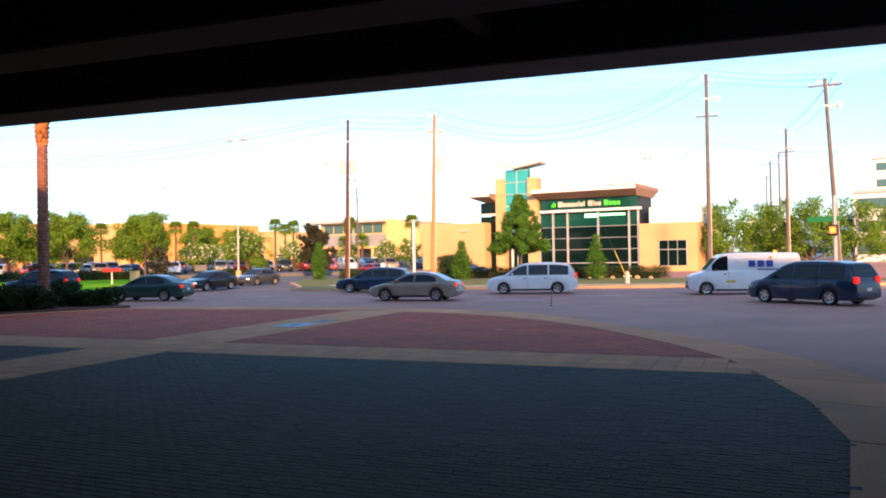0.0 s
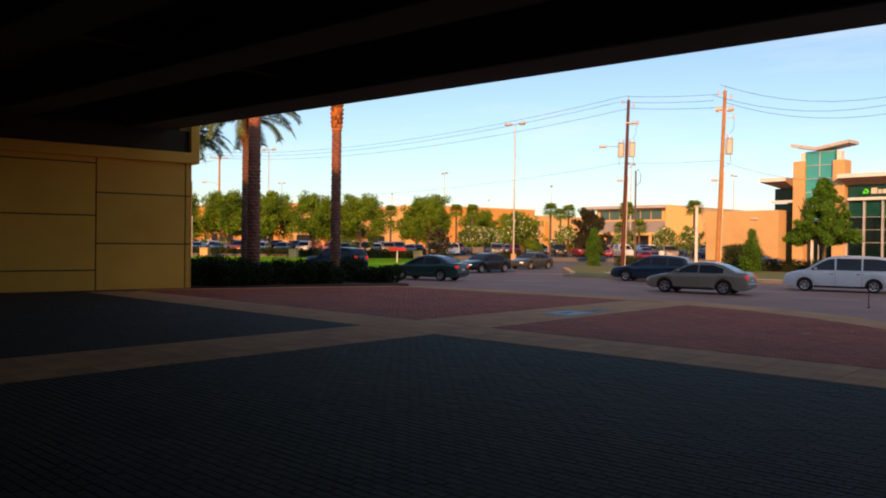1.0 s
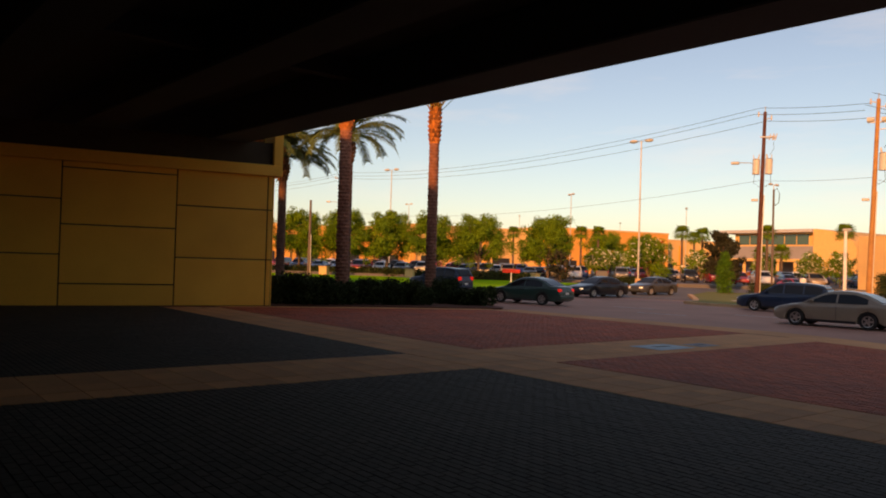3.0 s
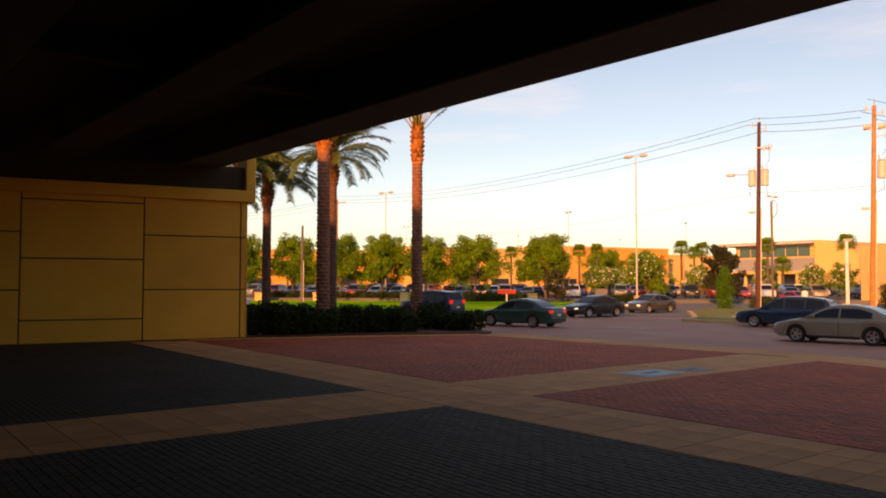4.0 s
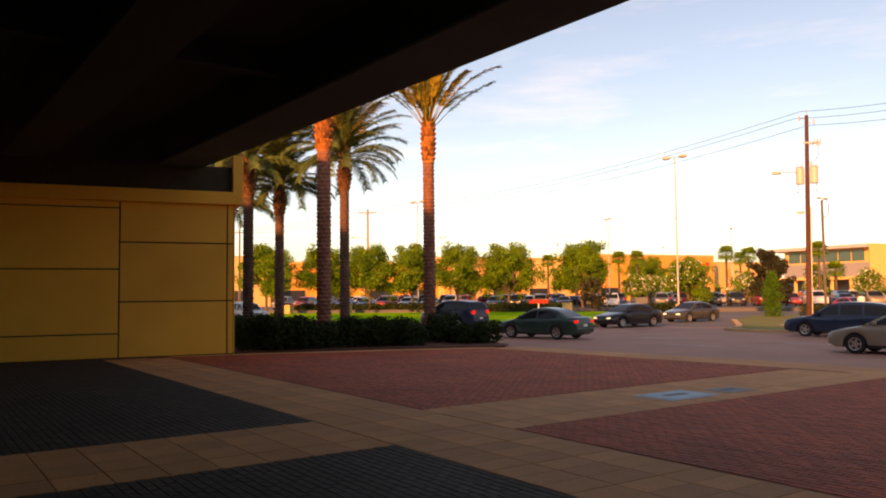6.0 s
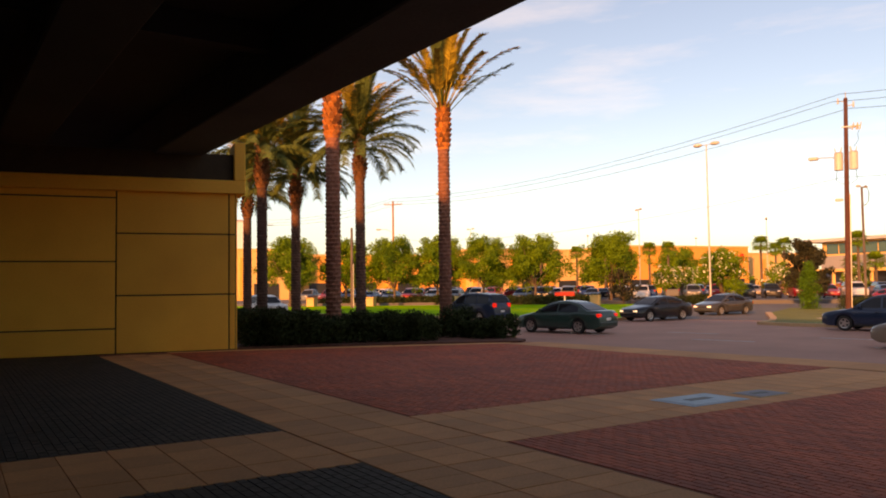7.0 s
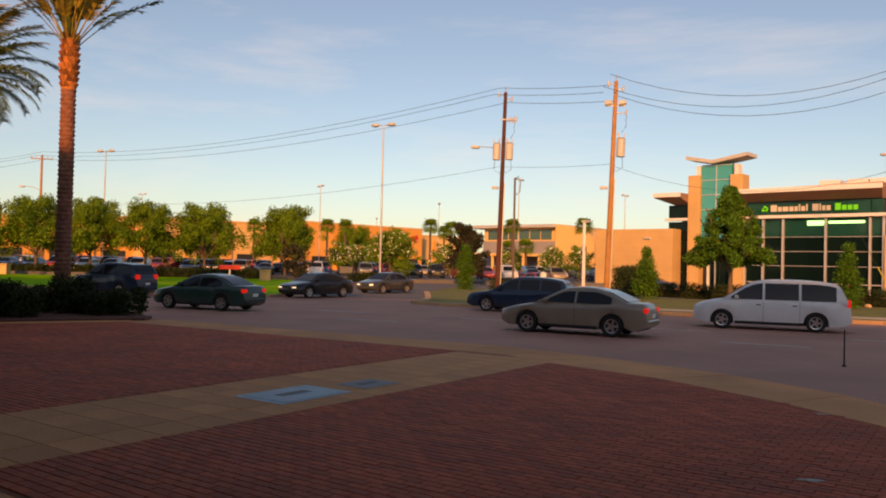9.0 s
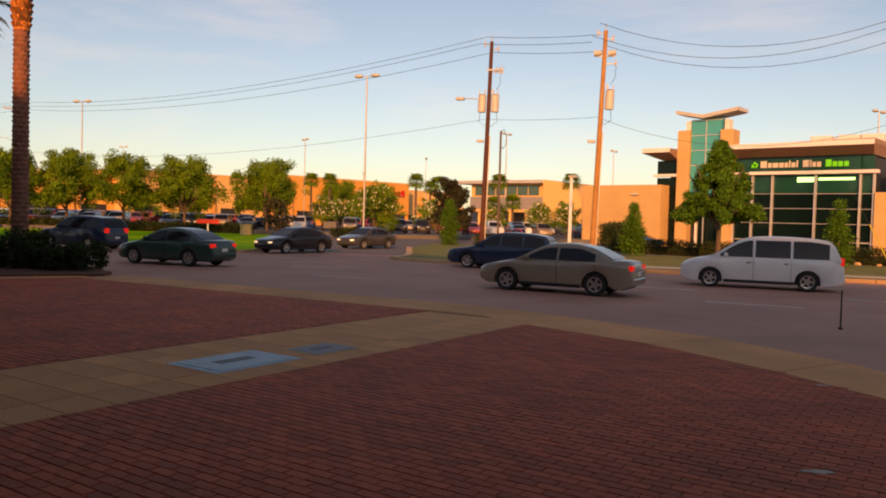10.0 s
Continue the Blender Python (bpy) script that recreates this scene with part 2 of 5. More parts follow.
# ---- ground, road and paving ----
ground = structure(part("ground", box(-2200, -2200, -0.5, 2200, 2200, -0.06), M["earth"]), "bare flat earth that reaches the horizon", "ground")


def far_edge(x):
    return 31.3 + 0.43 * (x + 47)


def near_edge(x):
    return 22.8 + 0.27 * (x + 27.5)


CORNER = [(-12.5, 25.6), (-11.0, 25.4), (-8.6, 24.6), (-6.4, 23.1), (-3.0, 20.2), (0.0, 17.5), (2.0, 15.2), (3.3, 12.9), (4.3, 10.6), (5.0, 8.2), (5.9, 0.0), (6.1, -14.0)]
INNER = [(-14.66, 23.95), (-11.5, 23.75), (-9.0, 22.95), (-7.2, 22.1), (-4.6, 20.2), (-1.6, 17.3), (0.3, 14.99)]
road = structure(part("road", box(-400, -60, -0.055, 220, 400, -0.012), M["asphalt"]), "worn grey-brown road surface with faded lane lines", "road")
structure(part("driveway", prism([(-75, 62), (-62, 49.5), (-48, 41.5), (-43, 38.5), (-36, 42), (-44, 49), (-50.5, 57.5), (-32, 80), (-50, 100)], -0.01, 0.0), M["lot"]), "grey asphalt driveway into the car park", "road")
lot = structure(part("parking_lot", prism([(-110, 20), (-98, 31), (-84, 50), (-76, 60), (-66, 69), (-50, 90), (-30, 96), (-30, 215), (-260, 215), (-260, 20)], -0.05, 0.4), M["lot"]), "grey asphalt car park in front of the mall", "ground")

plaza_base = structure(part("pavement", prism([(-70, -30), (6.6, -30)] + CORNER[::-1] + [(x, near_edge(x)) for x in (-20.0, -27.5)] + [(-29.6, 21.9), (-31.2, 12.2), (-70, 5)], -0.05, -0.006), M["mortar"]), "brick and concrete paved forecourt beneath the overpass", "pavement")

FIELDS = [
    [(-14.71, 12.29), (-16.9, 24.0), (-28.5, 20.95), (-30.2, 12.5), (-30.7, 9.5)],
    [plaza(-9.7, 14.7)] + INNER,
    [plaza(-9.7, 12.6), plaza(3.66, 12.6), (2.4, 10.8), (3.15, 8.4), (3.9, 0.0), (4.1, -12.0), plaza(-9.7, -6.0)],
    [plaza(-12.3, 12.6), plaza(-12.3, -6.0), (-31.0, -10.0), (-31.0, 7.3)],
]


def brick_mesh(name, boxes, stone):
    """Many thin bevelled bricks in one mesh; boxes: rows of middle u, v, half length, half width, rise."""
    b = np.asarray(boxes)
    k = len(b)
    out = np.array([(-1, -1, 0), (1, -1, 0), (1, 1, 0), (-1, 1, 0), (-1, -1, 1), (1, -1, 1), (1, 1, 1), (-1, 1, 1)], float)
    co = np.zeros((k, 8, 3))
    shrink = np.where(out[:, 2] > 0, 0.005, 0.0)
    lu = b[:, 0:1] + out[:, 0] * (b[:, 2:3] - shrink)
    lv = b[:, 1:2] + out[:, 1] * (b[:, 3:4] - shrink)
    co[:, :, 0], co[:, :, 1] = lu * CU - lv * SU, lu * SU + lv * CU
    co[:, :, 2] = np.where(out[:, 2] > 0, b[:, 4:5], -0.008)
    quads = np.array([(4, 5, 6, 7), (0, 1, 5, 4), (1, 2, 6, 5), (2, 3, 7, 6), (3, 0, 4, 7)])
    faces = (quads[None] + 8 * np.arange(k)[:, None, None]).reshape(-1, 4)
    me = bpy.data.meshes.new(name)
    me.from_pydata(co.reshape(-1, 3).tolist(), [], faces.tolist())
    me.materials.append(M[stone])
    return me


L_BRICK, W_BRICK = 0.235, 0.118
near_bricks = []
rng = np.random.default_rng(4)
for outline in FIELDS:
    p = np.array(outline)
    u, v = p[:, 0] * CU + p[:, 1] * SU, -p[:, 0] * SU + p[:, 1] * CU
    rows = []
    for j, vv in enumerate(np.arange(max(v.min(), 1.0), v.max(), W_BRICK)):
        for uu in np.arange(u.min() + (j % 2) * L_BRICK / 2, u.max(), L_BRICK):
            rows.append((uu, vv))
    rows = np.array(rows)
    w = np.stack([rows[:, 0] * CU - rows[:, 1] * SU, rows[:, 0] * SU + rows[:, 1] * CU], 1)
    rows = rows[inside(w, [tuple(q) for q in outline])]
    full = np.column_stack([rows, np.full(len(rows), L_BRICK / 2 - 0.003), np.full(len(rows), W_BRICK / 2 - 0.003), 0.004 * rng.random(len(rows))])
    mine = (rows[:, 1] > 17.6) & (rows[:, 1] < 18.95) & (rows[:, 0] > -9.4) & (rows[:, 0] < -3.1)
    near_bricks += [tuple(r) for r in full[mine][:300 - len(near_bricks)]]
    taken = np.zeros(len(rows), bool)
    taken[np.flatnonzero(mine)[:len(near_bricks)]] = True
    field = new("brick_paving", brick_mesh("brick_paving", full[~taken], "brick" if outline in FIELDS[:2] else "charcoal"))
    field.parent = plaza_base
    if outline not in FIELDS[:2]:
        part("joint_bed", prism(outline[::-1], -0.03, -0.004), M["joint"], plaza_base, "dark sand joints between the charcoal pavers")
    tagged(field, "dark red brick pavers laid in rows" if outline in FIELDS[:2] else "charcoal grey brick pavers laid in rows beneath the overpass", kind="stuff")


def slab_strip(u0, u1, v0, v1, nu, nv, stop):
    """Concrete slabs of a band, each a piece of its own."""
    du, dv = (u1 - u0) / nu, (v1 - v0) / nv
    x, y = du / 2 - 0.003, dv / 2 - 0.003
    me = bpy.data.meshes.new("slab")
    bm = box(-x, -y, -0.05, x, y, 0.004, 0.006)
    bm.to_mesh(me)
    bm.free()
    me.materials.append(M["band"])
    for i in range(nu):
        for j in range(nv):
            cu, cv = u0 + (i + 0.5) * du, v0 + (j + 0.5) * dv
            px, py = plaza(cu, cv)
            if not stop(px, py):
                ob = new("slab", me)
                ob.parent = plaza_base
                ob.matrix_world = pose(px, py, 0.002 * ((i * 7 + j * 3) % 3), 0, 0, math.degrees(TURN))


slab_strip(-29.0, 4.78, 12.62, 14.68, 76, 3, lambda x, y: x < -30.4 or x > 0.4 + (14.99 - y) * 0.526)
slab_strip(-12.28, -9.72, 14.7, 26.4, 4, 22, lambda x, y: y > near_edge(x) - 1.9)
slab_strip(-12.28, -9.72, 0.6, 12.6, 4, 20, lambda x, y: False)


def ribbon(name, left, right, z0, z1, material, parent=None, label=""):
    """Solid pieces between two lines of plan points, one a step."""
    obs = []
    for (a, b), (c, d) in zip(zip(left, left[1:]), zip(right, right[1:])):
        f = 0.004
        mix = lambda p, q, s: (p[0] + (q[0] - p[0]) * s, p[1] + (q[1] - p[1]) * s)
        obs.append(part(name, prism([mix(a, b, f), mix(a, b, 1 - f), mix(c, d, 1 - f), mix(c, d, f)], z0, z1), material, parent, label))
    return obs


xs = [-28.6 + 1.45 * i for i in range(10)]
road_in = [(x, 20.95 + 0.262 * (x + 28.5)) for x in xs[:9]] + [(-15.6, 24.25)] + INNER
road_out = [(x, near_edge(x)) for x in xs[:9]] + [(-15.6, 25.75), (-13.9, 25.7), (-11.0, 25.4), (-8.6, 24.6), (-6.4, 23.1), (-3.0, 20.2), (0.0, 17.5), (2.0, 15.2)]
ribbon("edge_slab", road_in, road_out, -0.05, 0.003, M["band"], plaza_base)
ribbon("edge_slab", [(0.3, 14.99), (1.4, 12.9), (2.4, 10.8), (3.15, 8.4), (3.9, 0.0), (4.1, -12.0)], [(2.0, 15.2), (3.3, 12.9), (4.3, 10.6), (5.0, 8.2), (5.9, 0.0), (6.1, -14.0)], -0.05, 0.003, M["band"], plaza_base)
ribbon("edge_slab", [(-30.7, 9.5), (-30.2, 12.5), (-29.3, 17.0), (-28.5, 20.95)], [(-31.15, 9.4), (-30.9, 12.5), (-30.1, 17.2), (-29.3, 21.9)], -0.05, 0.006, M["band"], plaza_base)

# planting bed beside the forecourt
bed_line = [(-31.2, 12.3), (-30.1, 17.2), (-29.2, 20.7), (-28.8, 21.8), (-29.6, 22.4), (-31.0, 22.4), (-40, 19.4), (-60, 14.0), (-95, 4.5), (-95, -8), (-31.8, -8)]
structure(part("planting_bed", prism(bed_line, -0.05, 0.06), M["mulch"]), "reddish bark mulch bed beneath the palms", "planting bed")
kerb_bed = structure(new("kerb_near"), "low pale concrete kerb round the planting bed", "kerb")
ribbon("kerb_stone", [(-30.9, 22.7), (-40, 19.8), (-60, 14.4), (-95, 4.9)], [(-30.9, 22.4), (-40, 19.4), (-60, 14.0), (-95, 4.5)], -0.05, 0.13, M["kerb"], kerb_bed)

# lawn in front of the car park and the grass island with its kerb
lawn_line = [(-41.8, 34.4), (-43.2, 36.6), (-48, 41.5), (-62, 49.5), (-72.5, 60.0), (-76.0, 56.5), (-98, 30), (-150, -5), (-150, -14.0)] + [(x, far_edge(x)) for x in (-120, -90, -70, -56, -47)]
structure(part("lawn", prism(lawn_line[::-1], -0.05, 0.10), M["grass"]), "bright green mown lawn between road and car park", "lawn")
kerb_lawn = structure(new("kerb_lawn"), "pale concrete kerb along the lawn", "kerb")
edge = [(x, far_edge(x)) for x in (-120, -105, -90, -80, -70, -63, -56, -51.5, -47)] + [(-43.6, 33.0), (-41.8, 34.4), (-43.2, 36.6), (-48, 41.5), (-55, 45.5), (-62, 49.5)]
ribbon("kerb_stone", [(x + 0.1, y - 0.32) if x < -42.5 and y < 34 else (x + 0.35, y - 0.1) for x, y in edge], edge, -0.05, 0.14, M["kerb"], kerb_lawn)

verge_line = [(-33.8, 38.3), (-31.5, 38.2)] + [(x, far_edge(x) + 0.4) for x in (-28, -22, -14, -6, 4)] + [(6, 62), (-18, 62), (-32, 58.8), (-47, 61), (-50.5, 57.5), (-44, 49.0), (-36.5, 42.0)]
structure(part("verge", prism(verge_line, -0.05, 0.11), M["dry"]), "sparse yellowish grass verge with worn patches", "verge")
kerb_verge = structure(new("kerb_far"), "pale concrete kerb along the far side of the road", "kerb")
vedge = [(-44, 49.0), (-40, 45.3), (-36.5, 42.0), (-34.6, 40.0), (-33.8, 38.3), (-31.5, 38.2)] + [(x, far_edge(x) + 0.4) for x in (-28, -25, -22, -18, -14, -10, -6, 0, 4)]
ribbon("kerb_stone", vedge, [(x - 0.3, y - 0.2) if y > 38.5 and x < -33 else (x, y - 0.38) for x, y in vedge], -0.05, 0.14, M["kerb"], kerb_verge)
sidewalk = structure(new("sidewalk"), "pale concrete footpath along the verge", "footpath")
ribbon("paving_slab", [(x, far_edge(x) + 2.2) for x in np.arange(-31.5, 4, 1.5)], [(x, far_edge(x) + 3.7) for x in np.arange(-31.5, 4, 1.5)], 0.09, 0.122, M["walk"], sidewalk)
ribbon("paving_slab", [(-35.2, 43.5), (-36.8, 48.0), (-39.0, 53.0), (-42.5, 59.5)], [(-33.2, 42.6), (-34.6, 47.0), (-36.4, 52.0), (-39.8, 58.8)], 0.09, 0.126, M["walk"], sidewalk)

# lane lines
lines = structure(new("lane_marking"), "faded white dashed lane lines on the road", "road marking")
for off, start in ((5.0, 0), (8.6, 2)):
    for i in range(14):
        x = -64 + start + 6.2 * i
        a = radians(21)
        y = near_edge(x) + off + 0.09 * (x + 27) * (off / 10)
        if x < 3:
            c, s = math.cos(a), math.sin(a)
            part("dash", prism([(x, y), (x + 2.4 * c, y + 2.4 * s), (x + 2.4 * c - 0.11 * s, y + 2.4 * s + 0.11 * c), (x - 0.11 * s, y + 0.11 * c)], -0.02, -0.006), M["paint"], lines)

# utility lids in the paving
for (u, v, a, b, pale) in ((-10.7, 19.75, 0.5, 0.74, True), (-10.55, 21.25, 0.36, 0.48, False)):
    x, y = plaza(u, v)
    lid = thing("utility_hatch", pose(x, y, 0.004, 0, 0, math.degrees(TURN)), "pale blue-grey steel utility lid set in the concrete band" if pale else "small grey-green utility lid set in the concrete band", "utility lid")
    part("frame", box(-a, -b, 0, a, b, 0.008, 0.004), M["lid" if pale else "kerb"], lid)
    part("cover", box(-a * 0.86, -b * 0.86, 0.008, a * 0.86, b * 0.86, 0.014, 0.004), M["lid" if pale else "mall_grey"], lid)
    part("grip", box(-a * 0.25, -b * 0.4, 0.014, a * 0.12, b * 0.4, 0.018), M["lid_dark"], lid)

for (x, y, n, seed) in ((-7.0, 18.65, 9, 5), (-8.25, 22.45, 7, 6), (-6.6, 20.2, 4, 7)):
    rr = random.Random(seed)
    outline = [(0.018 * n * f * math.cos(a), 0.008 * n * f * math.sin(a)) for a, f in ((i * 0.349, rr.uniform(0.35, 1.0)) for i in range(18))]
    bm = prism(outline, 0.0, 0.0025)
    mark = part("paint_splash", bm, M["walk"])
    mark.matrix_world = pose(x, y, 0.004, 0, 0, 35)
    tagged(mark, "dried splash of pale paint on the brick paving", "paint stain", "paint splashes on the bricks")

# ---- overpass ----
over = thing("overpass", pose(0, 0, -0.2, 0, 0.46, 11.3), "concrete road overpass seen from beneath its girders, colour darkened for shade", "bridge", kind="structure")
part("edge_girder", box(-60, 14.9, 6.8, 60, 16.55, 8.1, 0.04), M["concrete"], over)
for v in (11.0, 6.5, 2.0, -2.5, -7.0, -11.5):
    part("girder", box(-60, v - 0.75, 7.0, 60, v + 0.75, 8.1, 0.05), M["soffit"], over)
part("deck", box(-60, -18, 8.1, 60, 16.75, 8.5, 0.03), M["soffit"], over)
# unseen barrier, added at a height that sets the shadow line on the palms
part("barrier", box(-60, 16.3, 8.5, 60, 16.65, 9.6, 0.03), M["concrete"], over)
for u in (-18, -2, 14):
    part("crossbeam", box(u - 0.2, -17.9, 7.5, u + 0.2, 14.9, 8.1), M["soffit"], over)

# panelled abutment wall
wall = structure(part("abutment_wall", box(-32.4, -24, -0.05, -31.22, 11.73, 6.9), M["joint"]), "tan stucco panelled abutment wall with dark joints", "wall")


def wall_panel(y0, y1, z0, z1):
    g = 0.022
    part("panel", box(-31.24, y0 + g, z0 + g, -31.17, y1 - g, z1 - g, 0.012), M["stucco"], wall)


columns = [(7.82, 11.5)] + [(7.82 - 4.16 * (i + 1), 7.82 - 4.16 * i) for i in range(7)]
for i, (y0, y1) in enumerate(columns):
    zs = (0.0, 1.95, 4.05, 5.5) if i % 2 == 0 else (0.0, 0.85, 3.1, 5.25, 5.5)
    for z0, z1 in zip(zs, zs[1:]):
        wall_panel(y0, y1, z0, z1)
for z0, z1 in ((0, 1.95), (1.95, 4.05), (4.05, 5.5)):
    wall_panel(11.5, 11.73, z0, z1)
part("end_panel", box(-32.4, 11.73, 0.0, -31.2, 11.78, 6.9, 0.01), M["stucco"], wall)
part("cap", box(-32.4, -24, 5.48, -30.95, 12.04, 5.95, 0.02), M["stucco"], wall)
part("cap_post", box(-32.4, 11.66, 5.95, -30.95, 12.04, 7.3, 0.02), M["stucco"], wall)

# unseen wall, added to close the space behind and keep light out
part_back = box(-75, -19.2, -0.2, 75, -18.6, 9.2)
part_back.transform(pose(0, 0, 0, 0, 0, 11.3))
structure(part("wall_south", part_back, M["soffit"]), "plain dark wall added out of view to block light", "wall")


# ---- plants ----
def leaf_cloud(name, centers, radii, count, size, material, parent, seed, droop=0.0, label=""):
    """Small leaves strewn over many clumps."""
    r = np.random.default_rng(seed)
    c, q = np.asarray(centers), np.asarray(radii)
    pick = r.choice(len(c), count, p=(q ** 2) / (q ** 2).sum())
    d = r.normal(size=(count, 3))
    d /= np.linalg.norm(d, axis=1)[:, None]
    d[:, 2] *= 0.8
    p = c[pick] + d * (q[pick] * r.uniform(0.2, 1.15, count) ** 0.7)[:, None] + r.normal(scale=0.35 * size, size=(count, 3))
    n = 0.8 * d + r.normal(scale=1.1, size=(count, 3)) + np.array((0, 0, 0.3))
    n /= np.linalg.norm(n, axis=1)[:, None]
    t = np.cross(n, r.normal(size=(count, 3)))
    t /= np.linalg.norm(t, axis=1)[:, None]
    t[:, 2] -= droop
    b = np.cross(n, t)
    s = size * r.uniform(0.6, 1.4, count)[:, None]
    co = np.stack([p - t * s, p + b * s * 0.5, p + t * s, p - b * s * 0.5], 1).reshape(-1, 3)
    faces = np.arange(4 * count).reshape(-1, 4)
    return link(name, co.tolist(), faces.tolist(), material, parent, label)


def oak(m, height, spread, seed, label, category="tree", material="leaf", leaves=3400, group="trees along the car park", conic=False, blossoms=False, clear=0.24, leaf_size=0.14):
    r = random.Random(seed)
    tree = thing("tree", m, label, category, group)
    bm = bmesh.new()
    z0 = height * clear
    rod((0, 0, -0.1), (0.05, 0, z0 * 1.4), 0.2 * height / 9, 0.13 * height / 9, 9, bm)
    centers, radii = [], []
    for i in range(10):
        a, f = i * 2.4 + r.random(), r.uniform(0.45, 1)
        tip = Vector((math.cos(a) * spread * 0.36 * f, math.sin(a) * spread * 0.36 * f, r.uniform(z0 * 1.5, height * 0.85)))
        rod((0.03, 0, z0 * r.uniform(0.8, 1.35)), tip, 0.075, 0.025, 6, bm)
    part("trunk", bm, M["trunk"], tree)
    lobes = []
    for i in range(11):
        a, h = i * 2.4 + r.uniform(-0.3, 0.3), (i + 0.5) / 11
        wide = min(1, 0.8 + 0.9 * h) * math.sqrt(1 - h ** 2.2)
        rad = spread / 2 * wide * r.uniform(0.55, 0.78)
        lobes.append((math.cos(a) * rad, math.sin(a) * rad, z0 + (height - z0) * (0.12 + 0.76 * h)))
    for i in range(200):
        if conic:
            a, f, h = r.uniform(0, 6.283), r.random() ** 0.36, r.random()
            wide = max(0.06, 1 - h) ** 0.85
            rad = spread / 2 * wide * f
            centers.append((math.cos(a) * rad, math.sin(a) * rad, z0 + (height - z0) * (0.08 + 0.86 * h)))
            radii.append(r.uniform(0.05, 0.115) * spread * (0.55 + 0.3 * wide))
        else:
            x, y, z = r.choice(lobes)
            spot = 0.088 * spread
            centers.append((x + r.gauss(0, spot), y + r.gauss(0, spot), min(height * 0.97, max(z0 * 0.9, z + r.gauss(0, spot * 0.8)))))
            radii.append(r.uniform(0.05, 0.12) * spread)
    leaf_cloud("crown", centers, radii, leaves, leaf_size, M[material], tree, seed)
    if blossoms:
        leaf_cloud("blossom", [c for c in centers if c[2] > height * 0.45], [q * 1.08 for c, q in zip(centers, radii) if c[2] > height * 0.45], 450, 0.13, M["blossom"], tree, seed + 1)
    return tree


def cone_shrub(m, height, width, seed, label):
    r = random.Random(seed)
    shrub = thing("conical_shrub", m, label, "shrub", "conical shrubs on the verge")
    part("trunk", rod((0, 0, -0.1), (0, 0, height * 0.6), 0.07, 0.03, 7), M["trunk"], shrub)
    centers, radii = [], []
    for i in range(60):
        h, a = r.random(), r.uniform(0, 6.283)
        wide = (1 - h) ** 0.7 * min(1, 0.55 + h * 3)
        f = math.sqrt(r.random()) * wide * width / 2 * 0.75
        centers.append((math.cos(a) * f, math.sin(a) * f, 0.2 + h * (height - 0.35)))
        radii.append(0.15 * width + 0.1 * width * wide)
    leaf_cloud("crown", centers, radii, 5600, 0.065, M["leaf_conifer"], shrub, seed)


def hedge(points, width, height, seed, label, category="hedge", size=0.055, density=260, lumpy=0.12, gaps=0.0):
    """A clipped or shaggy hedge along plan points."""
    r = np.random.default_rng(seed)
    centers, radii = [], []
    length = 0
    h = thing("hedge", pose(0, 0, 0.06), label, category)
    for a, b in zip(points, points[1:]):
        a, b = np.array(a), np.array(b)
        d = np.linalg.norm(b - a)
        length += d
        for s in np.arange(0, d, width * 0.33):
            if r.random() < gaps:
                continue
            side = np.array([-(b - a)[1], (b - a)[0]]) / d
            p = a + (b - a) * s / d + side * r.uniform(-0.25, 0.25) * width
            top = height * (1 - lumpy + 2 * lumpy * r.random())
            for rise in (0.28, 0.66):
                for f in (-0.3, 0.3):
                    centers.append((p[0] + side[0] * f * width, p[1] + side[1] * f * width, rise * top))
                    radii.append(min(width * 0.36, 0.36 * top))
        dirv = (b - a) / d
        n = np.array([-dirv[1], dirv[0]]) * width * 0.16
        lo, hi = a + dirv * 0.5 * width, b - dirv * 0.5 * width
        if d > 1.2 * width:
            # added dark core block that fills the gaps between the leaves
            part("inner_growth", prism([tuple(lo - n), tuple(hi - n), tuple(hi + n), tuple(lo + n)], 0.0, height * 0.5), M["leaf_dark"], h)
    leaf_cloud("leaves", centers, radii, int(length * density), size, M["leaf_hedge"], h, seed)


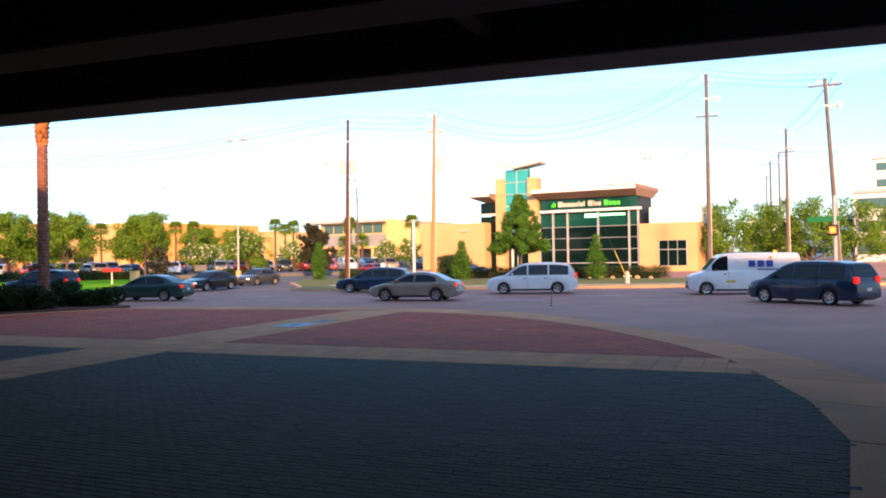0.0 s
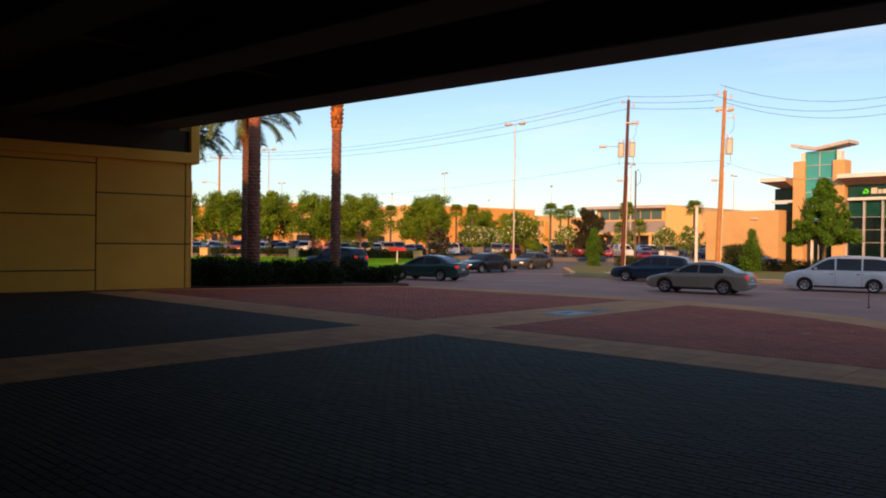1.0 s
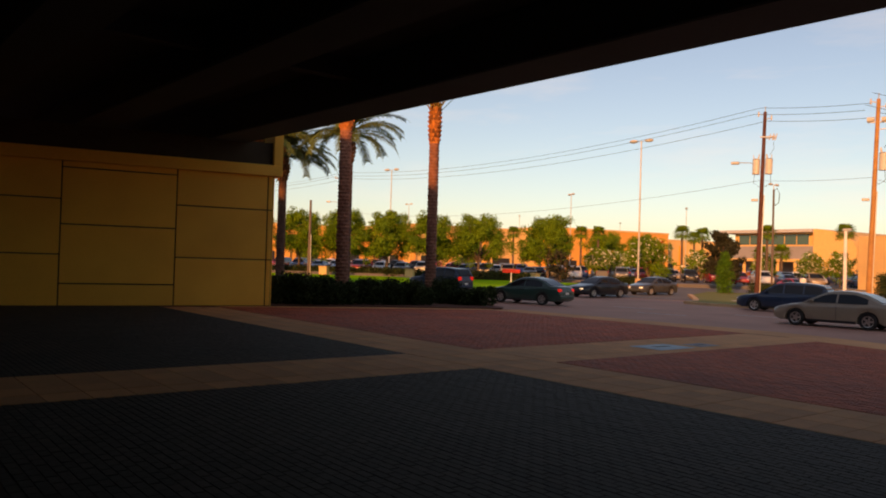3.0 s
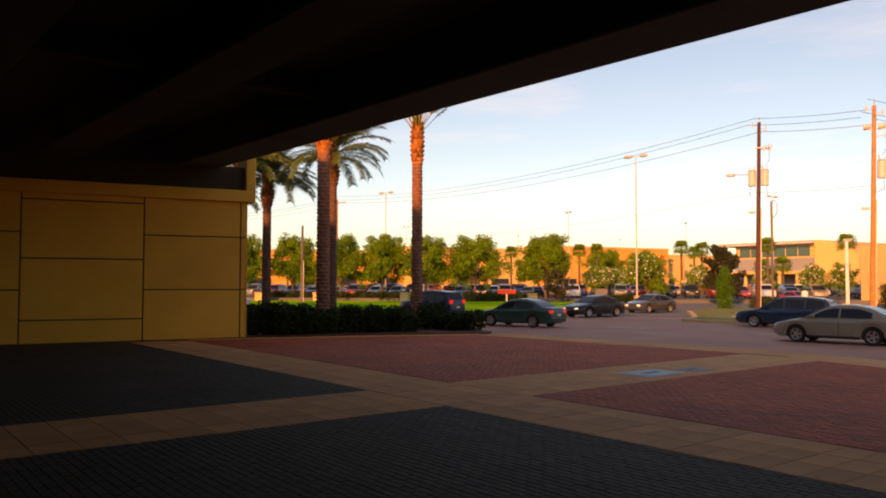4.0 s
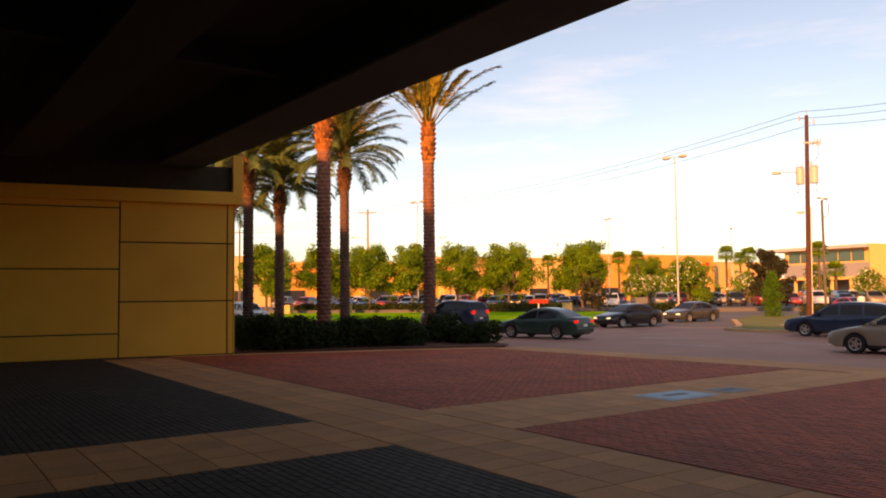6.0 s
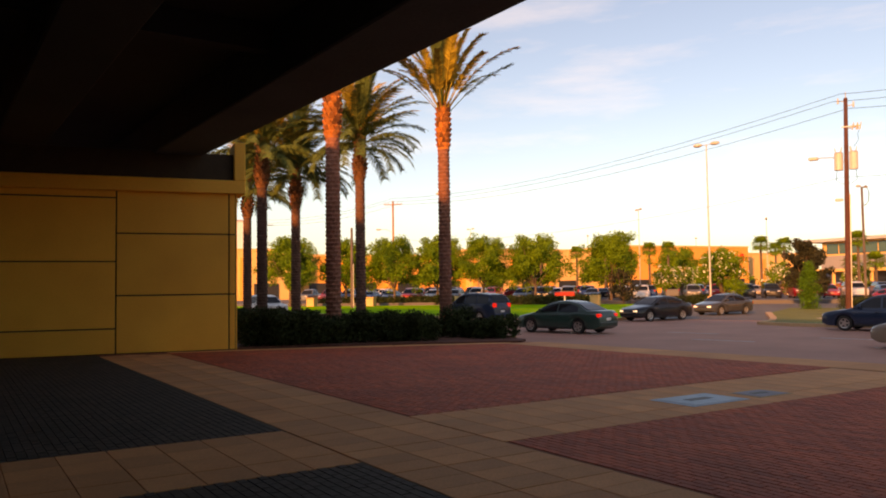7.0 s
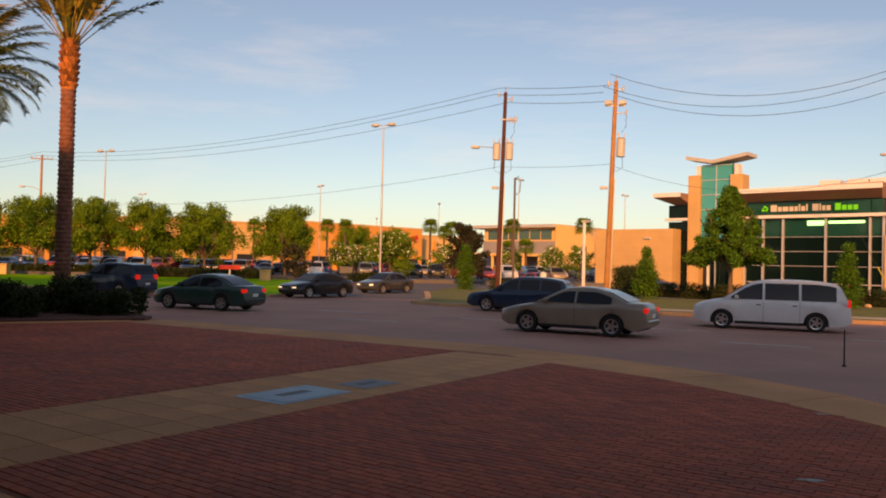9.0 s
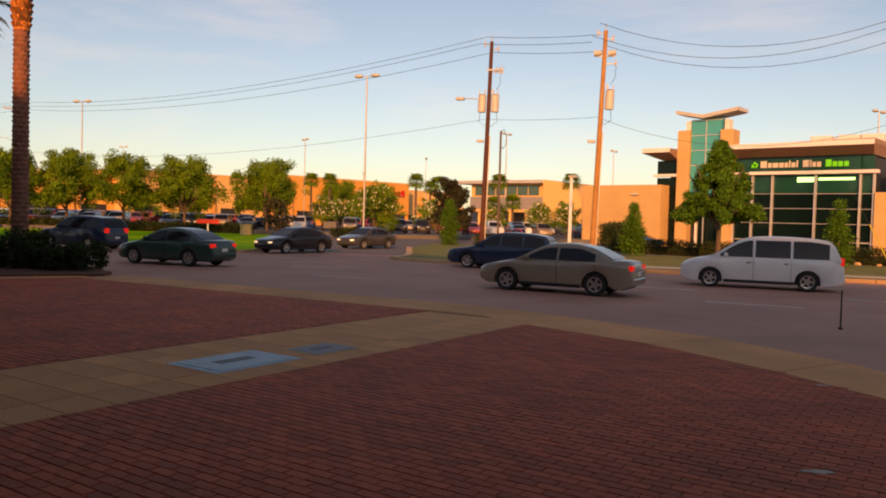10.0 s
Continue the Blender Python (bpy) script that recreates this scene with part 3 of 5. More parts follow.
def frond_mesh(name, length, bend, material, seed, leaflets=52, leaf=0.64, hang=0.12, bare=0.16):
    """One feather leaf: a bent rib with two rows of leaflets, along +x."""
    r = random.Random(seed)
    verts, faces = [], []
    rib = []
    ang, x, z = 0.0, 0.0, 0.0
    steps = 16
    for i in range(steps + 1):
        rib.append(Vector((x, 0, z)))
        x += math.cos(ang) * length / steps
        z += math.sin(ang) * length / steps
        ang -= bend / steps * (0.4 + 1.2 * i / steps)

    def at(f):
        k = min(int(f * steps), steps - 1)
        return rib[k].lerp(rib[k + 1], f * steps - k), (rib[k + 1] - rib[k]).normalized()

    for i in range(steps):
        w = 0.035 * (1 - i / steps) + 0.008
        k = len(verts)
        for p in (rib[i], rib[i + 1]):
            verts += [p + Vector((0, w, 0)), p + Vector((0, 0, -w)), p + Vector((0, -w, 0))]
        faces += [(k, k + 1, k + 4, k + 3), (k + 1, k + 2, k + 5, k + 4), (k + 2, k, k + 3, k + 5)]
    for i in range(leaflets):
        f = bare + (1 - bare) * i / leaflets
        p, d = at(f)
        ln = leaf * (1 - 0.55 * abs(f - 0.45)) * r.uniform(0.85, 1.1)
        for side in (-1, 1):
            up = r.uniform(-0.15, 0.4)
            way = (d * 0.75 + Vector((0, side, up - 0.1))).normalized()
            tip = p + way * ln + Vector((0, 0, -hang * ln))
            mid = p + way * ln * 0.5
            wv = d * 0.03
            k = len(verts)
            verts += [p - wv, p + wv, mid + wv * 1.1, mid - wv * 1.1, tip]
            faces += [(k, k + 1, k + 2, k + 3), (k + 3, k + 2, k + 4)]
    me = bpy.data.meshes.new(name)
    me.from_pydata([tuple(v) for v in verts], [], faces)
    me.materials.append(material)
    return me


FRONDS = [frond_mesh("frond", ln, b, M[k], s, hang=h, bare=c, leaf=w) for ln, b, k, s, h, c, w in ((4.6, 0.55, "frond", 1, 0.12, 0.34, 0.46), (4.3, 1.15, "frond", 2, 0.35, 0.16, 0.62), (4.7, 0.6, "gold", 3, 0.12, 0.34, 0.46), (4.0, 1.5, "frond", 4, 0.45, 0.16, 0.6), (4.2, 0.9, "gold", 5, 0.3, 0.18, 0.6), (4.8, 0.95, "gold", 6, 0.2, 0.36, 0.42))]


def palm(x, y, neck, radius, seed, upright, label, lean=0.0):
    r = random.Random(seed)
    tree = thing("palm_tree", pose(x, y, 0.04), label, "palm tree", "palms in the planting bed")
    # trunk of old leaf scars: rings that swell and step back
    verts, faces = [], []
    sides, boot0 = 18, neck - (1.9 if upright else 3.0)
    rings = []
    z = -0.1
    while z < boot0:
        f = z / neck
        base = radius * (1.25 - 0.6 * min(1, z / 0.8)) if z < 0.5 else radius * (0.95 - 0.12 * f)
        rings.append((z, base * 0.93))
        rings.append((z + 0.10, base * 1.07))
        rings.append((z + 0.12, base * 0.95))
        z += 0.17
    for z, rad in rings:
        for s in range(sides):
            a = s / sides * 2 * math.pi
            k = 1 + 0.05 * math.sin(a * 6 + z * 16) + r.uniform(-0.02, 0.02)
            verts.append((lean * z + math.cos(a) * rad * k, math.sin(a) * rad * k, z))
    for i in range(len(rings) - 1):
        for s in range(sides):
            a, b = i * sides + s, i * sides + (s + 1) % sides
            faces.append((a, b, b + sides, a + sides))
    link("trunk", verts, faces, M["bark" if upright else "bark_shaded"], tree)
    # the swollen neck of cut leaf bases
    verts, faces = [], []
    tiers = 9 if upright else 13
    for j in range(tiers):
        h = j / (tiers - 1)
        rad = radius * ((0.92 + 0.16 * math.sin(math.pi * min(1, h * 0.92 + 0.05))) if upright else (0.95 + 0.4 * math.exp(-((h - 0.24) / 0.17) ** 2) + 0.25 * h * h))
        for s in range(9):
            a = (s + 0.5 * (j % 2)) / 9 * 2 * math.pi
            zz = boot0 + h * (neck - boot0)
            c, n = math.cos(a), math.sin(a)
            w = rad * 0.34
            k = len(verts)
            cx, cy = lean * zz + c * rad * 0.86, n * rad * 0.86
            verts += [(cx + n * w, cy - c * w, zz), (cx - n * w, cy + c * w, zz), (cx - n * w * 0.6 + c * rad * 0.34, cy + c * w * 0.6 + n * rad * 0.34, zz + 0.2), (cx + n * w * 0.6 + c * rad * 0.34, cy - c * w * 0.6 + n * rad * 0.34, zz + 0.2), (cx, cy, zz + 0.27)]
            faces += [(k, k + 1, k + 2, k + 3), (k + 3, k + 2, k + 4), (k, k + 3, k + 4), (k + 1, k + 4, k + 2)]
    rod((lean * boot0, 0, boot0 - 0.05), (lean * neck, 0, neck), radius * 0.9, radius * 0.8, 12, core := bmesh.new())
    boot = M["boot" if upright else "boot_shaded"]
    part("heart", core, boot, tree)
    link("neck", verts, faces, boot, tree, "orange-brown neck of cut leaf bases" if upright else "neck of cut leaf bases in a brown darkened for shade")
    count = 34 if upright else 66
    for i in range(count):
        f = i / count
        a = i * 137.5 + r.uniform(-12, 12)
        pitch = (88 - 34 * f ** 0.8) if upright else (86 - 84 * f)
        pitch += r.uniform(-6, 6)
        golden = r.random() < (0.75 if upright else 0.45 * (1 - f))
        if upright:
            me = FRONDS[(5 if f > 0.6 else 2) if golden else 0]
        else:
            me = FRONDS[4 if golden else (0 if f < 0.2 else (1 if f < 0.65 else 3))]
        ob = new("frond", me)
        ob.parent = tree
        s = r.uniform(0.85, 1.08) * (0.95 if upright else 1.0)
        m = Matrix.Translation((lean * neck, 0, neck - 0.25 - (0.3 if upright else 1.1) * f)) @ Euler((r.uniform(-0.4, 0.4), -radians(pitch), radians(a)), "XYZ").to_matrix().to_4x4() @ Matrix.Diagonal((s, s, s, 1))
        ob.matrix_basis = m


palm(-35.7, 21.6, 10.3, 0.31, 11, True, "tall date palm with upright golden-green fronds and lit neck")
palm(-45.3, 20.4, 11.2, 0.31, 12, False, "date palm with drooping green fronds behind the hedge")
palm(-34.1, 16.0, 10.2, 0.34, 13, True, "thick-trunked date palm in the mulch bed by the wall")
palm(-52.4, 18.2, 10.4, 0.33, 14, False, "date palm with drooping fronds, trunk colour darkened for shade")
palm(-47.6, 15.3, 10.9, 0.33, 15, False, "date palm near the wall end, trunk colour darkened for shade")
palm(-61.0, 16.4, 10.4, 0.34, 16, False, "date palm farther along the planting bed")

hedge([(-32.2, 12.3), (-31.9, 16.5), (-31.6, 19.6)], 1.6, 1.12, 21, "dark green shaggy shrub row in the planting bed", density=4600, lumpy=0.3)
hedge([(-32.9, 20.6), (-31.0, 21.6), (-30.4, 21.9)], 1.5, 1.05, 22, "dark green rounded shrubs at the bed's tip", density=4600, lumpy=0.3)
hedge([(-34.5, 20.4), (-44, 17.9), (-60, 13.6)], 1.5, 0.8, 23, "dark green shrub row beneath the palms", density=1600, lumpy=0.3)

# trees behind the lawn
TREES = [(-96.5, 26.5, 8.6), (-97.5, 33.6, 8.8), (-93.5, 38.6, 9.2), (-91.5, 43.5, 9.0), (-89.3, 48.6, 9.3), (-86.6, 54.3, 9.5), (-81.9, 62.0, 9.4)]
first = {}
for i, (x, y, h) in enumerate(TREES):
    kind = i % 3
    if kind not in first:
        first[kind] = oak(pose(x, y, 0.2, 0, 0, 40 * i), 8.3, (7.4, 6.9, 8.0)[kind], 31 + kind, "leafy green shade tree behind the lawn hedge", leaves=24000, leaf_size=0.115)
    else:
        copy_thing(first[kind], pose(x, y, 0.2, 0, 0, 97 * i))
for i, (x, y) in enumerate(((-120, 72), (-114, 83), (-108, 93), (-112, 105))):
    copy_thing(first[i % 3], pose(x, y, 0.05, 0, 0, 53 * i))
oak(pose(-59.3, 68.8, 0), 6.6, 4.3, 41, "dark reddish-green tree at the car park entrance", material="leaf_dark", leaves=20000, group="", clear=0.12, leaf_size=0.11)
oak(pose(-67.8, 66.2, 0), 5.9, 5.5, 42, "crape myrtle covered in white blossom", material="leaf", leaves=13000, group="blossoming trees", blossoms=True, clear=0.2, leaf_size=0.1)
myrtle = oak(pose(-65.4, 91.1, 0), 4.8, 3.9, 46, "small crape myrtle with white blossom in the car park", material="leaf", leaves=5000, group="blossoming trees", blossoms=True, clear=0.28, leaf_size=0.1)
for x, y in ((-60.6, 90.3), (-75.1, 81.3), (-89.3, 78.4), (-84.5, 71.9), (-96, 86), (-80, 100), (-50, 108)):
    copy_thing(myrtle, pose(x, y, 0, 0, 0, x * 13))
oak(pose(-25.9, 57.2, 0.1), 7.3, 5.4, 43, "broad conical green tree in front of the bank", material="leaf_conifer", leaves=34000, group="", conic=True, clear=0.27, leaf_size=0.085)
oak(pose(-74.5, 58.5, 0), 4.2, 3.4, 44, "small dark green tree beside the hedge", material="leaf_dark", leaves=1500, group="", clear=0.1)
grove = oak(pose(-17, 92, 0), 8.0, 7.5, 45, "dense dark green tree beside the bank", material="leaf", leaves=6500, group="trees beside the bank", clear=0.12)
for x, y in ((-12, 96), (-8.5, 93), (-4.5, 98), (-1.0, 112), (-15, 106), (-22, 104)):
    copy_thing(grove, pose(x, y, 0, 0, 0, x * 31))
for i, (x, y, h, w) in enumerate(((-47.6, 56.5, 3.7, 2.15), (-31.3, 56.5, 3.45, 2.2), (-18.9, 56.5, 3.7, 2.0))):
    cone_shrub(pose(x, y, 0.08), h, w, 51 + i, "clipped conical green shrub on the verge")
hedge([(-45.5, 57.6), (-39.8, 57.2)], 1.2, 1.0, 61, "clipped green hedge round the utility pole", density=1500)
hedge([(-36, 61.5), (-27, 61.5), (-15, 61.5)], 1.1, 1.15, 62, "low dark hedge in front of the bank", density=1300)
hedge([(-100, 31), (-90, 43), (-84, 50), (-77.5, 57)], 1.3, 1.2, 63, "clipped green hedge between lawn and car park", density=700, size=0.1)
hedge([(-70, 62.5), (-64.5, 65.5)], 1.6, 1.1, 64, "clipped hedge on the car park island", density=900, size=0.08)
hedge([(-38, 66), (-43, 74)], 2.2, 2.4, 65, "tall green hedge beside the bank's side wall", density=1600, size=0.08)


def sabal(x, y, h, seed, label="small fan palm in the car park"):
    r = random.Random(seed)
    t = thing("fan_palm", pose(x, y, 0), label, "palm tree", "fan palms in the car park")
    part("trunk", rod((0, 0, -0.1), (0, 0, h - 0.8), 0.2, 0.15, 9), M["trunk"], t)
    verts, faces = [], []
    for i in range(34):
        a, e = i * 2.4 + r.uniform(-0.3, 0.3), -0.7 + 2.1 * i / 34
        way = Vector((math.cos(a) * math.cos(e), math.sin(a) * math.cos(e), math.sin(e)))
        side = way.cross(Vector((0, 0, 1))).normalized()
        up = side.cross(way)
        root, hub = Vector((0, 0, h - 0.8)), Vector((0, 0, h - 0.8)) + way * r.uniform(0.6, 0.95)
        k = len(verts)
        verts += [root - side * 0.02, root + side * 0.02, hub + side * 0.02, hub - side * 0.02]
        faces.append((k, k + 1, k + 2, k + 3))
        for j in range(13):
            b = radians(-105 + 17.5 * j)
            d = way * math.cos(b) + side * math.sin(b) + up * 0.25 * abs(math.sin(b))
            n = (d.cross(up)).normalized() * 0.065
            ln = r.uniform(0.75, 1.0)
            k = len(verts)
            verts += [hub, hub + d * ln * 0.55 + n, hub + d * ln - Vector((0, 0, 0.3 * ln)), hub + d * ln * 0.55 - n]
            faces.append((k, k + 1, k + 2, k + 3))
    link("crown", verts, faces, M["leaf"], t)
    return t


fan = sabal(-85.1, 88.4, 8.2, 71)
for x, y in ((-87, 94.5), (-98.4, 83.4), (-100.4, 81.5), (-74.2, 93.6), (-98, 104), (-101, 74), (-106, 66), (-112, 76), (-64, 96)):
    copy_thing(fan, pose(x, y, 0, 0, 0, x * 7))
small_fan = sabal(-75.4, 98.1, 5.6, 72)
copy_thing(small_fan, pose(-84, 104, 0, 0, 0, 50))


# ---- poles, wires and lamps ----
def tube(name, pts, r, material, parent=None, sides=5):
    """A thin round line through points."""
    verts, faces = [], []
    pts = [Vector(p) for p in pts]
    for i, p in enumerate(pts):
        d = (pts[min(i + 1, len(pts) - 1)] - pts[max(i - 1, 0)]).normalized()
        a = d.orthogonal().normalized()
        b = d.cross(a)
        for s in range(sides):
            t = s / sides * 2 * math.pi
            verts.append(p + a * math.cos(t) * r + b * math.sin(t) * r)
    for i in range(len(pts) - 1):
        for s in range(sides):
            k, q = i * sides + s, i * sides + (s + 1) % sides
            faces.append((k, q, q + sides, k + sides))
    return link(name, verts, faces, material, parent)


def sag(a, b, drop, n=14):
    a, b = Vector(a), Vector(b)
    return [a.lerp(b, i / n) - Vector((0, 0, 4 * drop * (i / n) * (1 - i / n))) for i in range(n + 1)]


def utility_pole(x, y, h, label, pale=False, arm=0.0, turn=0.0, cans=0, lean=0.0, lamp=False, brackets=True, arm_z=0.0):
    p = thing("utility_pole", pose(x, y, 0, 0, 0, turn) @ pose(0, 0, 0, 0, lean, 0), label, "utility pole", "utility poles along the road")
    wood = M["pole_pale" if pale else ("pole" if cans else "pole_grey")]
    part("shaft", rod((0, 0, -0.2), (0, 0, h), 0.2, 0.13, 12), wood, p)
    if arm:
        z = h - 0.5 - arm_z
        part("crossarm", box(-arm, -0.06, z - 0.06, arm, 0.06, z + 0.06, 0.01), wood, p)
        for s in (-1, -0.55, 0.55, 1):
            part("insulator", rod((s * arm * 0.95, 0, z + 0.06), (s * arm * 0.95, 0, z + 0.32), 0.06, 0.04, 8), M["ceramic"], p)
    if brackets:
        for z, s in ((h - 0.25, -0.5), (h - 0.6, 0.5), (h - 2.2, 0.75)):
            part("bracket", rod((0, 0, z), (s, 0, z + 0.1), 0.04, 0.03, 6), M["galv"], p)
            part("insulator", rod((s, 0, z - 0.1), (s, 0, z + 0.3), 0.07, 0.05, 8), M["ceramic"], p)
        part("pin", rod((0, 0, h), (0, 0, h + 0.45), 0.04, 0.03, 6), M["galv"], p)
        if pale:
            for s in (-0.42, 0.5):
                part("floodlight", rod((s - 0.24, -0.1, h - 1.5), (s + 0.24, -0.1, h - 1.45), 0.2, 0.16, 12), M["grey"], p)
            part("floodlight_arm", box(-0.6, -0.08, h - 1.7, 0.7, 0.0, h - 1.62, 0.01), M["galv"], p)
        else:
            part("switch_arm", box(-0.25, -0.2, h - 2.12, 0.95, -0.12, h - 2.02, 0.01), M["galv"], p)
            for s in (0.45, 0.7, 0.92):
                part("fuse", rod((s, -0.2, h - 2.35), (s + 0.12, -0.3, h - 1.85), 0.05, 0.035, 7), M["ceramic"], p)
        part("junction_box", box(-0.75, -0.12, h - 7.3, -0.25, 0.12, h - 7.1, 0.03), M["grey"], p)
    for i in range(cans):
        s = (-0.5, 0.5)[(i + (1 if pale else 0)) % 2]
        can = part("transformer", rod((s, -0.15 * i, h - 5.1), (s, -0.15 * i, h - 3.9), 0.29, 0.29, 16), M["grey"], p, "pale grey transformer can")
        part("bushing", rod((s * 0.8, -0.15 * i, h - 3.9), (s * 0.6, -0.15 * i, h - 3.45), 0.05, 0.03, 6), M["ceramic"], can)
        part("lid", rod((s, -0.15 * i, h - 3.9), (s, -0.15 * i, h - 3.82), 0.31, 0.2, 16), M["galv"], can)
        for q in (-0.16, 0.16):
            part("bushing", rod((s + q, -0.15 * i - 0.1, h - 3.88), (s + q * 1.5, -0.15 * i - 0.1, h - 3.5), 0.045, 0.025, 6), M["ceramic"], can)
        if s > 0:
            tube("lead", [(s, 0, h - 3.5), (s * 1.6, 0, h - 3.0), (s * 1.5, 0, h - 2.6), (s * 1.7, -0.15, h - 2.4)], 0.015, M["wire"], p)
        tube("lead", [(s * 1.2, 0, h - 5.0), (s * 1.35, 0, h - 5.8), (s * 0.5, 0, h - 6.1), (0.1, 0, h - 5.9)], 0.018, M["wire"], p)
    if lamp:
        tube("lamp_arm", [(0, 0, h - 4.6), (-0.9, 0, h - 4.15), (-1.9, 0, h - 4.1)], 0.035, M["galv"], p)
        part("lamp_head", box(-2.5, -0.17, h - 4.25, -1.85, 0.17, h - 4.02, 0.06), M["grey"], p)
    part("conduit", rod((0.2, 0.1, 0), (0.18, 0.1, h * 0.55), 0.045, 0.045, 7), M["galv"], p)
    return p


A, B, C, D, E, F = (-43.0, 55.1, 15.1), (-33.8, 55.7, 14.65), (-111.0, 44.4, 14.9), (-12.3, 64.85, 16.9), (-2.6, 64.5, 15.2), (-10.0, 88.9, 15.2)
utility_pole(A[0], A[1], A[2], "dark reddish wooden utility pole with two grey transformers", cans=2, turn=28, lean=1.3, lamp=True)
utility_pole(B[0], B[1], B[2], "sunlit tan wooden utility pole with a transformer", pale=True, cans=1, turn=28, lean=1.6)
utility_pole(C[0], C[1], C[2], "weathered wooden utility pole with a crossarm", arm=1.3, turn=62, brackets=False, pale=True, lamp=True)
utility_pole(D[0], D[1], D[2], "tall grey wooden utility pole with a crossarm", arm=0.9, arm_z=3.0, turn=20)
utility_pole(E[0], E[1], E[2], "leaning wooden utility pole with a crossarm", arm=1.2, turn=20, lean=-3)
utility_pole(F[0], F[1], F[2], "wooden utility pole beyond the trees", arm=0.8, arm_z=2.0, turn=10)
utility_pole(-17.8, 124.3, 15.7, "distant wooden utility pole", arm=1.3, turn=10, brackets=False)
utility_pole(-18.1, 133.6, 17.9, "distant wooden utility pole", arm=1.3, turn=10, brackets=False)
utility_pole(-24.4, 158.1, 16.6, "distant wooden utility pole", arm=1.3, turn=10, brackets=False)
utility_pole(-85.6, 31.1, 8.8, "short bare wooden pole on the lawn", brackets=False)
utility_pole(-135, 30.0, 13.5, "distant wooden utility pole", arm=1.2, turn=62, brackets=False)

wires = thing("overhead_wires", pose(0, 0, 0), "dark overhead power wires slung between the poles", "power line")
RISE = {"far": (0.4, -0.1, -0.5), "A": (0.35, -0.2, -0.7), "B_in": (-0.25, -0.8, -1.25), "B_out": (0.5, -0.4, -0.9)}
for a, b, drop, ra, rb in ((C, A, 1.6, "far", "A"), (A, B, 0.12, "A", "B_in"), (B, D, 3.0, "B_out", "far"), (D, E, 0.3, "far", "far"), (E, F, 0.6, "far", "far"), ((-135, 30, 13.5), C, 0.8, "far", "far")):
    for s, za, zb in zip((0.0, -0.5, 0.5), RISE[ra], RISE[rb]):
        tube("wire", sag((a[0] + s * 0.4, a[1] + s, a[2] + za), (b[0] + s * 0.4, b[1] + s, b[2] + zb), drop), 0.017, M["wire"], wires)
    tube("wire", sag((a[0], a[1], a[2] - 5.6), (b[0], b[1], b[2] - 5.6), drop), 0.012, M["wire"], wires)


def lot_lamp(x, y, h, turn, label="tall grey car park lamp with twin heads"):
    p = thing("lot_lamp", pose(x, y, 0, 0, 0, turn), label, "lamp post", "car park lamps")
    part("base", rod((0, 0, -0.05), (0, 0, 0.9), 0.35, 0.33, 14), M["kerb"], p, "round concrete base")
    part("mast", rod((0, 0, 0.9), (0, 0, h), 0.11, 0.07, 10), M["galv"], p)
    for s in (-1, 1):
        part("arm", rod((0, 0, h - 0.1), (s * 0.5, 0, h), 0.035, 0.035, 6), M["galv"], p)
        bm = bmesh.new()
        bmesh.ops.create_uvsphere(bm, u_segments=12, v_segments=8, radius=1, matrix=Matrix.Translation((s * 0.95, 0, h)) @ Matrix.Diagonal((0.52, 0.3, 0.2, 1)))
        part("lamp_head", bm, M["grey"], p, smooth=True)
    return p


lamp = lot_lamp(-66.2, 63.2, 16.4, 20)
for x, y in ((-111.3, 52.5), (-125, 97.8), (-176, 86), (-134.8, 138.7), (-192, 129.5), (-195.5, 170.5), (-86.8, 110), (-33.4, 114.5), (-87.5, 143)):
    copy_thing(lamp, pose(x, y, 0, 0, 0, x * 3))

cam_post = thing("camera_post", pose(-43.1, 66.3, 0), "slim white post with a small lamp on top", "post")
part("mast", rod((0, 0, 0), (0, 0, 5.9), 0.16, 0.13, 10), M["white"], cam_post)
part("base", box(-0.3, -0.3, 0, 0.3, 0.3, 0.5, 0.03), M["kerb"], cam_post)
part("lamp_head", box(-0.25, -0.12, 5.9, 0.55, 0.12, 6.1, 0.03), M["grey"], cam_post)
slim = thing("service_pole", pose(-45.1, 59.4, 0), "slim dark service pole with looped cables", "pole")
part("shaft", rod((0, 0, 0), (0, 0, 9.2), 0.10, 0.08, 8), M["pole_grey"], slim)
tube("cable_loop", [(0, 0, 9.1), (0.35, 0, 9.3), (0.6, 0, 8.8), (0.55, 0, 8.1), (0.2, 0, 7.8), (0, 0, 8.2)], 0.03, M["wire"], slim)
marker = thing("bollard", pose(-41.4, 58.6, 0.08), "white utility marker beside the hedge", "bollard")
part("body", rod((0, 0, 0), (0, 0, 1.5), 0.28, 0.25, 12), M["white"], marker)
part("top", rod((0, 0, 1.5), (0, 0, 1.58), 0.25, 0.1, 12), M["white"], marker)
guy = thing("guy_wire", pose(0, 0, 0), "slanting guy wire with a yellow sleeve", "guy wire")
tube("sleeve", [(-17.5, 56.7, 2.4), (-15.9, 55.2, 0.1)], 0.035, M["yellow"], guy)
tube("wire", [(-17.5, 56.7, 2.4), (-19.2, 58.3, 4.9)], 0.012, M["wire"], guy)

red_sign = thing("lawn_sign", pose(-62.0, 43.6, 0.1, 0, 0, 58), "small red sign board on a white post in the lawn", "sign")
part("post", box(-0.06, -0.06, 0, 0.06, 0.06, 1.2, 0.01), M["white"], red_sign)
part("board", box(-0.85, -0.08, 1.15, 0.85, 0.08, 1.5, 0.03), M["red"], red_sign)
plinth = None
